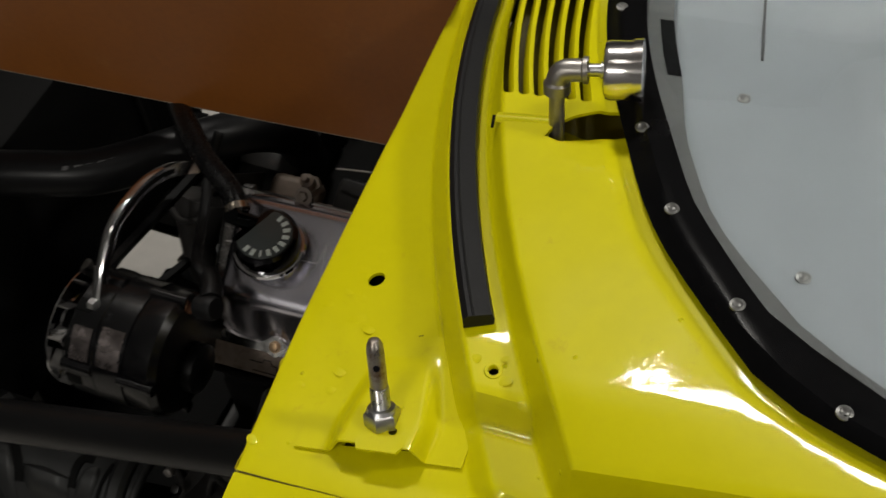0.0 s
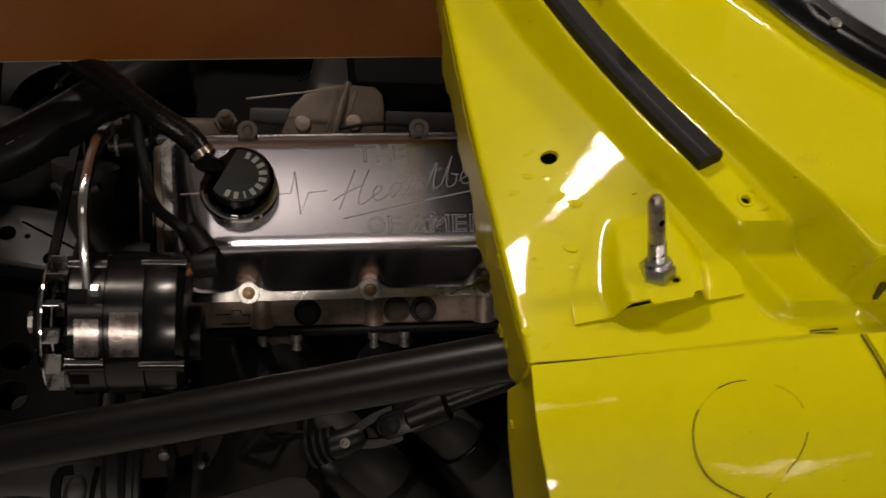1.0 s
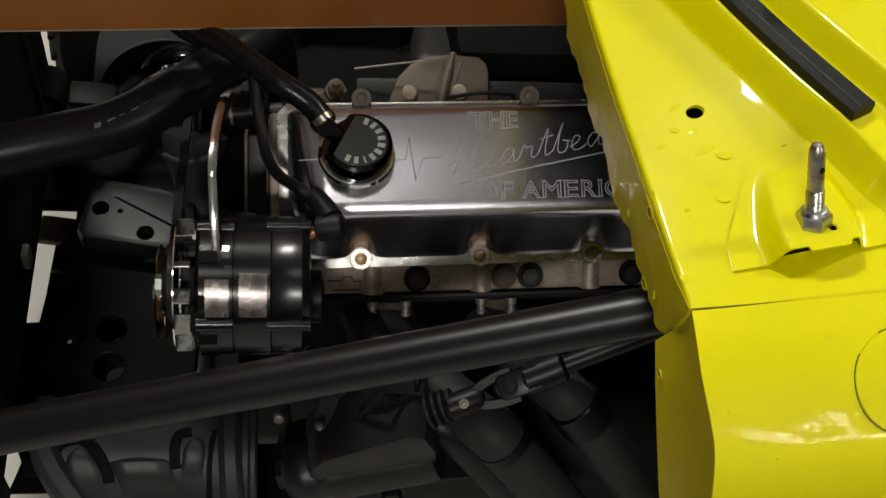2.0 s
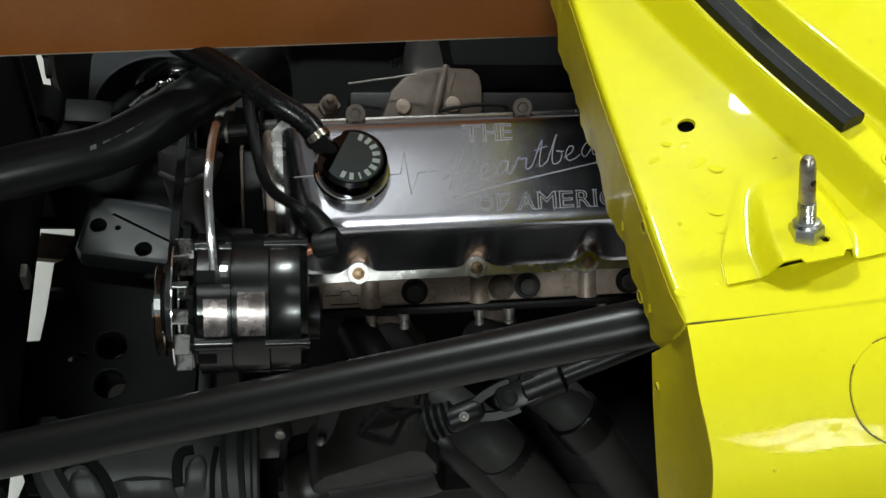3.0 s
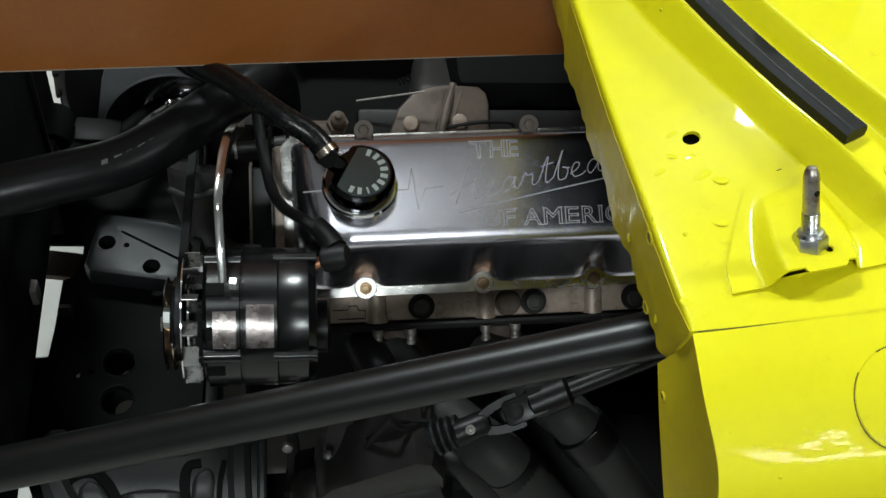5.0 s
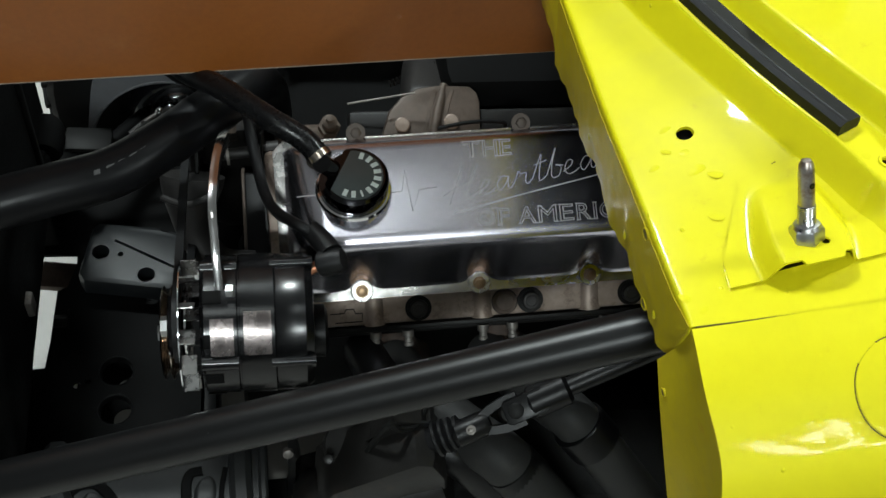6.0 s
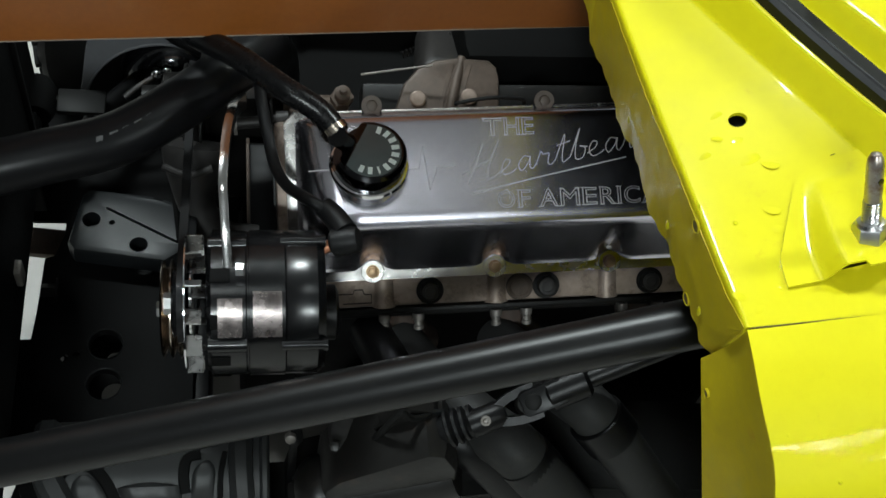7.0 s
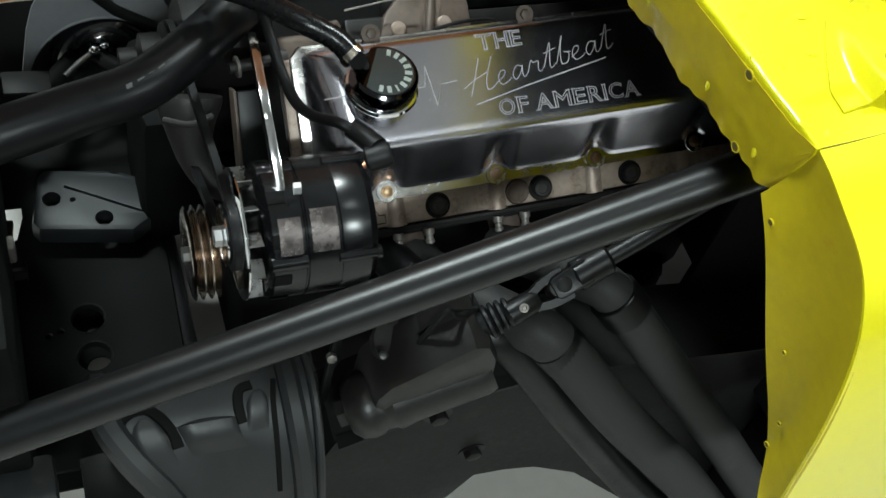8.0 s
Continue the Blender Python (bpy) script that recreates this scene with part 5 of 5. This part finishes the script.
part("adjuster_screw", lathe([(0.0042, 0), (0.0042, 0.012), (0.003, 0.013), (0, 0.013)], axis_pose((-0.401, 0.402, 0.588), (-0.405, 0.385, 0.615)), 14), RUST_M, sbox, "rusty adjusting screw")
boot = axis_pose((-0.316, 0.396, 0.643), UJ)
part("bellows", lathe([(0.012, -0.006)] + [q for k, r in enumerate((0.0185, 0.0175, 0.0165, 0.0155)) for q in ((r - 0.005, 0.0075 * k), (r, 0.0075 * k + 0.002), (r, 0.0075 * k + 0.005), (r - 0.005, 0.0075 * k + 0.007))] + [(0.010, 0.034)], boot, 26), RUBBER, sbox, "ribbed rubber bellows")
for dx, dy in ((0.03, -0.04), (-0.03, 0.05)):
    part("cover_bolt", hex_bolt(0.0055, 0.005), GEAR_M, sbox).matrix_basis = axis_pose((-0.398 + dx * 0.7, 0.398, 0.592 + dy * 0.35), (-0.41 + dx * 0.7, 0.36, 0.665 + dy * 0.35))
pline = part("pressure_line", sweep(spline([(-0.410, 0.41, 0.575), (-0.387, 0.402, 0.600), (-0.374, 0.400, 0.640), (-0.362, 0.400, 0.672), (-0.354, 0.400, 0.664), (-0.345, 0.402, 0.656), (-0.332, 0.41, 0.650), (-0.318, 0.44, 0.645)], 6), 0.0034, 10), FRAME_GREY)
part("bracket_tab", prism([(-0.334, 0.655), (-0.318, 0.652), (-0.306, 0.634), (-0.328, 0.626)], 0.003, Matrix.Translation((0, 0.412, 0)) @ pose(0, 0, 0, 90), 0.0006), PLATE_M, sbox, "pale grey line bracket")
tagged(pline, "bent steel hydraulic line on the steering box", "pipe")

clip = thing("line_clip", "small black steel clip holding the hydraulic line", "clip", (-0.455, 0.44, 0.50))
part("tab", prism([(-0.461, 0.40), (-0.459, 0.585), (-0.450, 0.592), (-0.446, 0.545), (-0.4525, 0.53), (-0.4525, 0.40)], 0.006, Matrix.Translation((0, 0.44, 0)) @ pose(0, 0, 0, 90), 0.001), BLACK, clip)
part("clip_bolt", lathe([(0.0055, 0), (0.0055, 0.006), (0.004, 0.007), (0, 0.007)], axis_pose((-0.459, 0.433, 0.560), (-0.459, 0.40, 0.575)), 14), WORN_BOLT, clip)
header = thing("exhaust_header", "dull grey coated exhaust header pipes", "exhaust header", (-0.1, 0.38, 0.2))
part("flange", box((0.54, 0.008, 0.05), HEAD @ pose(0.20, -0.050, -0.048), 0.002), DARK_CAST, header)
part("pipe", sweep(spline([(-0.345, 0.53, 0.57), (-0.312, 0.465, 0.592), (-0.272, 0.412, 0.610), (-0.236, 0.378, 0.608), (-0.145, 0.332, 0.497), (-0.045, 0.290, 0.386), (0.08, 0.25, 0.225), (0.28, 0.20, 0.02)], 8), 0.0275, 28), PIPE, header)
part("pipe", sweep(spline([(-0.240, 0.53, 0.575), (-0.215, 0.465, 0.625), (-0.192, 0.425, 0.648), (-0.168, 0.400, 0.645), (-0.095, 0.355, 0.555), (-0.008, 0.310, 0.444), (0.079, 0.27, 0.327), (0.20, 0.22, 0.17)], 8), 0.0245, 26), PIPE, header)
part("pipe", sweep(spline([(-0.375, 0.545, 0.575), (-0.35, 0.47, 0.60), (-0.31, 0.415, 0.602), (-0.266, 0.392, 0.574), (-0.168, 0.365, 0.43), (-0.029, 0.345, 0.223), (0.08, 0.335, 0.08)], 8), 0.0225, 26), BLACK, header)
for a, b in (((-0.240, 0.380, 0.612), (-0.214, 0.367, 0.583)), ((-0.172, 0.402, 0.648), (-0.150, 0.389, 0.624))):
    part("collar", lathe([(0.0270, 0), (0.0284, 0.001), (0.0284, 0.032), (0.0270, 0.033)], axis_pose(a, b), 28), BLACK, header, "dark wrapped collar")
for u in (0.030, 0.145, 0.281):
    part("port_stub", sweep(spline([HEAD @ Vector((u, -0.046, -0.045)), HEAD @ Vector((u + 0.004, -0.066, -0.050)), HEAD @ Vector((u + 0.012, -0.085, -0.064)), HEAD @ Vector((u + 0.026, -0.098, -0.09))], 5), 0.021, 20), PORT_M, header, "rust-tinged port stub")
stud_me = mesh_of("stud", lathe([(0.0062, 0), (0.0062, 0.007), (0.0042, 0.008), (0.0042, 0.013), (0.0052, 0.0135), (0.0052, 0.017), (0.003, 0.018), (0, 0.018)], seg=14), WORN_BOLT)
for u in (0.012, 0.047, 0.128, 0.160, 0.262, 0.30):
    piece("stud", stud_me, header, HEAD @ pose(u, -0.050, -0.019, 90))

# frame rail with its bolts
railt = thing("frame_rail", "dusty black steel frame rail under the engine", "frame rail", (-0.2, 0.42, 0.3))
out_r = [(-0.72, 0.34), (-0.62, 0.36), (-0.49, 0.40), (-0.462, 0.402), (-0.455, 0.455), (-0.30, 0.53), (-0.20, 0.545), (0.10, 0.50), (0.9, 0.50), (0.9, 0.005), (0.072, 0.005), (0.036, 0.05), (-0.09, 0.210), (-0.164, 0.262), (-0.21, 0.274), (-0.255, 0.277), (-0.276, 0.214), (-0.30, 0.20), (-0.42, 0.22), (-0.72, 0.235)]
part("web", prism([(x, z) for x, z in out_r], 0.09, Matrix.Translation((0, 0.475, 0)) @ pose(0, 0, 0, 90), 0.004), FRAME_GREY, railt)
part("flange_lip", sweep([(-0.452, 0.381, 0.455), (-0.30, 0.381, 0.527), (-0.20, 0.381, 0.542), (0.10, 0.381, 0.498)], 1.0, shape=[(-0.008, -0.003), (0.008, -0.003), (0.008, 0.003), (-0.008, 0.003)]), FRAME_GREY, railt)
rail_bolt = mesh_of("rail_bolt", hex_bolt(0.011, 0.009, 0.017), DARK_CAST, 25)
for bx, bz in ((-0.338, 0.472), (-0.272, 0.352)):
    piece("rail_bolt", rail_bolt, railt, pose(bx, 0.3855, bz, 90))

# shock tower: a pressed saddle over the frame
TOWER = spline([(0.50, 0.42, -0.70), (0.475, 0.52, -0.70), (0.445, 0.555, -0.70), (0.405, 0.556, -0.697), (0.370, 0.532, -0.675), (0.340, 0.490, -0.642), (0.315, 0.430, -0.618), (0.30, 0.36, -0.605), (0.292, 0.27, -0.60)], 5)


def tower_point(u, v):
    p = along(TOWER, v)
    x = p.z + (-0.487 - p.z) * u
    dip = -0.006 * step(1 - abs(u - 0.5) / 0.34) * step((v - 0.45) / 0.12)
    return Vector((x, p.x - 0.6 * dip, p.y + dip))


tower = thing("shock_tower", "pressed grey steel shock tower on the frame", "shock tower", (-0.60, 0.38, 0.30))
shell = part("shell", sheet([[tower_point(u / 30, v / 40) for u in range(31)] for v in range(41)], 0.003), TOWER_M, tower, smooth=60)
cut(shell, [lathe([(0.022, -0.08), (0.022, 0.08)], Matrix.Translation(tower_point(0.47, 0.73)) @ pose(0, 0, 0, 75), 24)])
bar = [(-0.5, -0.35), (0.5, -0.35), (0.42, 0.1), (0.2, 0.28), (-0.2, 0.28), (-0.42, 0.1)]
part("edge_band", sweep([tower_point(0.03, v / 30) + Vector((0, -0.002, 0.003)) for v in range(6, 31)], 0.030, shape=bar), TOWER_M, tower)
part("edge_band", sweep([tower_point(0.90, v / 30) + Vector((0, -0.002, 0.003)) for v in range(6, 31)], 0.026, shape=bar), TOWER_M, tower)
part("edge_rib", sweep([tower_point(1.0, v / 30) + Vector((0.002, -0.002, 0.004)) for v in range(6, 31)], 0.010, shape=bar), TOWER_M, tower)


def tower_pad(u0, u1, v0, v1, lift, round_end=0.45, lean=0.0):
    """A tongue pressed out of the shell, with its free end at v0 and leaning along the shell."""
    mid, half = (u0 + u1) / 2, (u1 - u0) / 2
    rows = []
    for j in range(9):
        f = j / 8
        w = half * math.sqrt(max(0.05, 1 - max(0.0, 1 - f / round_end) ** 2))
        rise = lift * step(min(1.0, f / 0.15)) * step(min(1.0, (1 - f) / 0.5))
        rows.append([tower_point(mid + lean * (f - 0.5) + w * (i / 4 - 1), v0 + (v1 - v0) * f) + Vector((0, -0.35, 0.93)) * (0.0008 + rise * step(min(1.0, (1 - abs(i / 4 - 1)) / 0.3))) for i in range(9)])
    return sheet(rows, 0.002)


for u0, u1, v0, v1 in ((0.085, 0.245, 0.385, 0.54), (0.665, 0.775, 0.355, 0.48)):
    part("pressed_pad", tower_pad(u0, u1, v0, v1, 0.004, 0.45, -0.05), TOWER_M, tower, "raised pressed pad", 60)
part("raised_plate", tower_pad(0.315, 0.605, 0.415, 0.52, 0.007, 0.08), TOWER_M, tower, smooth=60)
# Flat black bars stand in for the shade in the pressed grooves.
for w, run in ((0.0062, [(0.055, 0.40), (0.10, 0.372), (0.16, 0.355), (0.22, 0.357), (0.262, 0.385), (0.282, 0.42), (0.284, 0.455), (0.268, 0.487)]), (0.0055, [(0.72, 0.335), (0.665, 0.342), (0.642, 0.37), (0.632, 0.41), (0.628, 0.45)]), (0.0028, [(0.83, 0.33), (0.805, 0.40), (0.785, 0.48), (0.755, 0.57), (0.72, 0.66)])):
    part("groove", sweep(spline([tower_point(u, v) + Vector((0, -0.0005, 0.001)) for u, v in run], 4), w / 0.0045, shape=[(-0.0045, -0.001), (0.0045, -0.001), (0.0035, 0.0008), (-0.0035, 0.0008)]), MATT_BLACK, tower, "black bar for a pressed groove's shade")
part("end_plate", box((0.06, 0.05, 0.07), pose(-0.775, 0.39, 0.46), 0.006), TOWER_M, tower)

# front cross member: a pressed plate with holes
cross = thing("front_crossmember", "black pressed steel cross member with round holes", "cross member", (-0.68, 0.85, 0.2))
low = part("base_plate", prism([(-0.83, 0.562), (-0.79, 0.556), (-0.77, 0.50), (-0.575, 0.50), (-0.56, 1.12), (-0.84, 1.12), (-0.84, 0.905), (-0.745, 0.903), (-0.747, 0.883), (-0.756, 0.845), (-0.771, 0.842), (-0.774, 0.76), (-0.776, 0.716), (-0.83, 0.716)], 0.006, pose(0, 0, 0.258), 0.002), MATT_BLACK, cross)
cut(low, [lathe([(r, -0.05), (r, 0.05)], pose(x, y, 0.26), 28) for x, y, r in ((-0.684, 0.708, 0.021), (-0.683, 0.650, 0.022), (-0.72, 0.695, 0.005), (-0.735, 0.690, 0.005))])
lower = part("lower_plate", prism([(-0.80, 0.50), (-0.585, 0.50), (-0.575, 1.10), (-0.73, 1.10), (-0.745, 0.70)], 0.004, pose(0, 0, 0.205)), MATT_BLACK, cross)
cut(lower, [lathe([(r, -0.05), (r, 0.05)], pose(x, y, 0.207), 24) for x, y, r in ((-0.676, 0.664, 0.017), (-0.678, 0.716, 0.011))])
rim_me = mesh_of("hole_rim", lathe([(0.0208, -0.010), (0.0232, 0.0006), (0.0228, 0.0012), (0.0212, 0.0006), (0.0200, -0.010), (0.0208, -0.010)], seg=28), BLACK)
for x, y in ((-0.684, 0.708), (-0.683, 0.650)):
    piece("hole_rim", rim_me, cross, pose(x, y, 0.264))
upper = part("pressed_plate", prism([(-0.736, 0.840), (-0.728, 0.826), (-0.61, 0.806), (-0.581, 0.826), (-0.569, 0.872), (-0.580, 0.893), (-0.620, 0.912), (-0.712, 0.926), (-0.722, 0.916)], 0.03, pose(0, 0, 0.280), 0.008), PLATE_M, cross)
cut(upper, [lathe([(r, -0.05), (r, 0.05)], pose(x, y, 0.30), 24) for x, y, r in ((-0.707, 0.873, 0.012), (-0.644, 0.832, 0.012), (-0.619, 0.912, 0.009), (-0.680, 0.868, 0.004))] + [box((0.112, 0.004, 0.1), pose(-0.641, 0.8635, 0.30, 0, 0, -31))])
part("beam", box((0.05, 1.1, 0.09), pose(-0.575, 0.85, 0.205), 0.012), BLACK, cross)

radiator = thing("radiator_shroud", "black radiator shroud ahead of the engine", "radiator", (-0.90, 0.85, 0.25))
part("shroud", box((0.117, 0.53, 0.345), pose(-0.8225, 0.665, 0.5575), 0.006), MATT_BLACK, radiator)
part("shroud_end", box((0.102, 0.119, 0.345), pose(-0.831, 0.990, 0.5575), 0.006), MATT_BLACK, radiator)
part("round_end", lathe([(0, -0.03), (0.022, -0.028), (0.026, -0.02), (0.026, 0.02), (0.022, 0.028), (0, 0.03)], axis_pose((-0.776, 1.0, 0.404), (-0.776, 1.4, 0.404)), 28), MATT_BLACK, radiator)
part("edge_strip", box((0.008, 0.008, 0.29), pose(-0.761, 0.90, 0.58), 0.002), FRAME_GREY, radiator)
part("cross_bar", box((0.03, 0.64, 0.02), pose(-0.782, 0.725, 0.396), 0.003), BLACK, radiator)
part("skirt_panel", box((0.086, 0.142, 0.16), pose(-0.8355, 0.627, 0.335), 0.004), MATT_BLACK, radiator, "plain black lower panel")
part("side_panel", box((0.07, 0.11, 0.14), pose(-0.805, 0.965, 0.345), 0.004), MATT_BLACK, radiator)
part("brace", box((0.058, 0.046, 0.012), pose(-0.794, 0.943, 0.150, 0, 0, -8), 0.002), RUST_M, radiator, "rusty brown brace")
part("clip", box((0.012, 0.02, 0.03), pose(-0.762, 0.70, 0.45), 0.003), WORN_BOLT, radiator)
part("side_bolt", hex_bolt(0.011, 0.02, 0.018), DARK_CAST, cross).matrix_basis = pose(-0.750, 0.79, 0.262, 0, -90)

# far front wheel behind the engine
wheel = thing("road_wheel", "far front road wheel with a ribbed black tyre", "wheel", (-0.46, 1.25, 0.0))
wm = axis_pose((-0.458, 1.16, 0.335), (-0.498, 1.4, 0.335))
part("tyre", lathe([(0.215, 0.02), (0.235, 0.0), (0.29, -0.004), (0.325, 0.012), (0.335, 0.03), (0.335, 0.17), (0.325, 0.19), (0.29, 0.204), (0.235, 0.20), (0.215, 0.18)], wm, 64), TYRE_M, wheel)
tread_me = mesh_of("tread_block", box((0.014, 0.010, 0.06), bevel=0.002), TYRE_M)
for k in range(48):
    for j, h in enumerate((0.055, 0.145)):
        piece("tread_block", tread_me, wheel, wm @ Matrix.Rotation(2 * math.pi * (k + 0.5 * j) / 48, 4, "Z") @ pose(0.336, 0, h, 0, 0, 90) @ pose(0, 0, 0, 0, 20, 0))
part("rim", lathe([(0.217, 0.02), (0.205, 0.03), (0.195, 0.10), (0.12, 0.12), (0.0, 0.12)], wm, 48), WHEEL_M, wheel, "grey painted wheel back")
fender = thing("inner_fender", "pale grey inner fender panel with a round suspension opening", "fender panel", (-0.617, 1.03, 0.26))
FM = Matrix(((0.9974, -0.0170, 0.0700, -0.617), (0.0721, 0.2354, -0.9692, 1.026), (0.0, 0.9717, 0.2362, 0.366), (0, 0, 0, 1)))
arc = [(0.1 * math.cos(radians(a)), 0.1 * math.sin(radians(a))) for a in range(-10, 191, 8)]
part("panel", prism([(-0.104, -0.02), (-0.103, 0.03), (-0.097, 0.06), (-0.090, 0.095), (-0.080, 0.125), (-0.066, 0.150), (-0.03, 0.19), (0.05, 0.19), (0.085, 0.125), (0.107, 0.082), (0.112, 0.03), (0.106, -0.02)] + arc, 0.004, FM), INNER_M, fender)
part("rolled_edge", sweep([FM @ Vector((x, y, 0.003)) for x, y in arc], 0.0022, 8), INNER_M, fender)
part("support_rod", sweep([FM @ Vector((-0.01, 0.150, 0.012)), FM @ Vector((0.025, 0.113, 0.012)), FM @ Vector((0.10, 0.064, 0.012))], 0.0075, 14), BLACK, fender, "black support rod")
drum = thing("brake_housing", "shiny black round brake housing by the wheel", "brake", (-0.62, 1.12, 0.25))
bm_ax = axis_pose((-0.60, 1.10, 0.315), (-0.60, 1.3, 0.28))
part("shell", lathe([(0.0, -0.022), (0.045, -0.02), (0.066, -0.010), (0.078, 0.008), (0.082, 0.05), (0.078, 0.07)], bm_ax, 40), GLOSS_BLACK, drum, "shiny black round shell")
part("rim_band", lathe([(0.0795, 0.032), (0.085, 0.034), (0.085, 0.042), (0.0795, 0.044)], bm_ax, 40), BLACK, drum)
for k in range(5):
    part("housing_bolt", hex_bolt(0.007, 0.006, 0.010), DARK_CAST, drum).matrix_basis = axis_pose((-0.60, 1.10, 0.315), (-0.60, 0.9, 0.35)) @ Matrix.Rotation(2 * math.pi * k / 5, 4, "Z") @ pose(0.042, 0, 0.018)
armt = thing("control_arm", "black control arm reaching to the far wheel", "control arm", (-0.66, 1.0, 0.33))
part("arm", sweep(spline([(-0.73, 0.93, 0.36), (-0.70, 1.0, 0.37), (-0.65, 1.085, 0.35)], 5), 0.014, 14), BLACK, armt)
part("arm", sweep(spline([(-0.56, 0.95, 0.40), (-0.59, 1.02, 0.385), (-0.63, 1.085, 0.36)], 5), 0.013, 14), BLACK, armt)
for bx, by, bz, r in ((-0.6225, 1.058, 0.3935, 0.0075), (-0.6085, 1.060, 0.398, 0.006)):
    part("grease_cap", lathe([(0, -0.030), (r * 0.8, -0.029), (r * 0.8, -r * 0.4), (r, 0), (r * 0.8, r * 0.55), (r * 0.4, r * 0.85), (0, r * 0.95)], axis_pose((bx, by, bz), (bx - 0.1, by - 0.5, bz + 0.8)), 20), CHROME, armt, "bright chrome grease cap")
part("tie_rod", sweep(spline([(-0.665, 1.03, 0.375), (-0.645, 1.045, 0.382), (-0.622, 1.062, 0.385)], 4), 0.005, 12), NECK_M, armt, "worn steel tie rod")
tray = part("lower_tray", box((0.062, 0.04, 0.008), pose(-0.717, 1.0, 0.400, 0, 4, 0), 0.002), FRAME_GREY)
tagged(tray, "grey steel tray edge beside the far wheel", "tray")
firewall = thing("firewall", "plain black firewall behind the engine", "firewall", (0.12, 0.85, 0.35))
part("board", box((0.02, 1.24, 0.66), pose(0.13, 0.87, 0.69), 0.004), MATT_BLACK, firewall)
part("toe_board", box((0.42, 1.24, 0.02), pose(0.33, 0.87, 0.30, 0, 20, 0), 0.004), MATT_BLACK, firewall)
# Black box added in place of the shade on the floor here.
part("floor_shade_box", box((0.40, 0.084, 0.30), pose(0.36, 0.340, 0.151), 0.004), MATT_BLACK, firewall)
part("inner_side", box((0.62, 0.012, 0.84), pose(0.30, 0.47, 0.53), 0.003), MATT_BLACK, firewall)
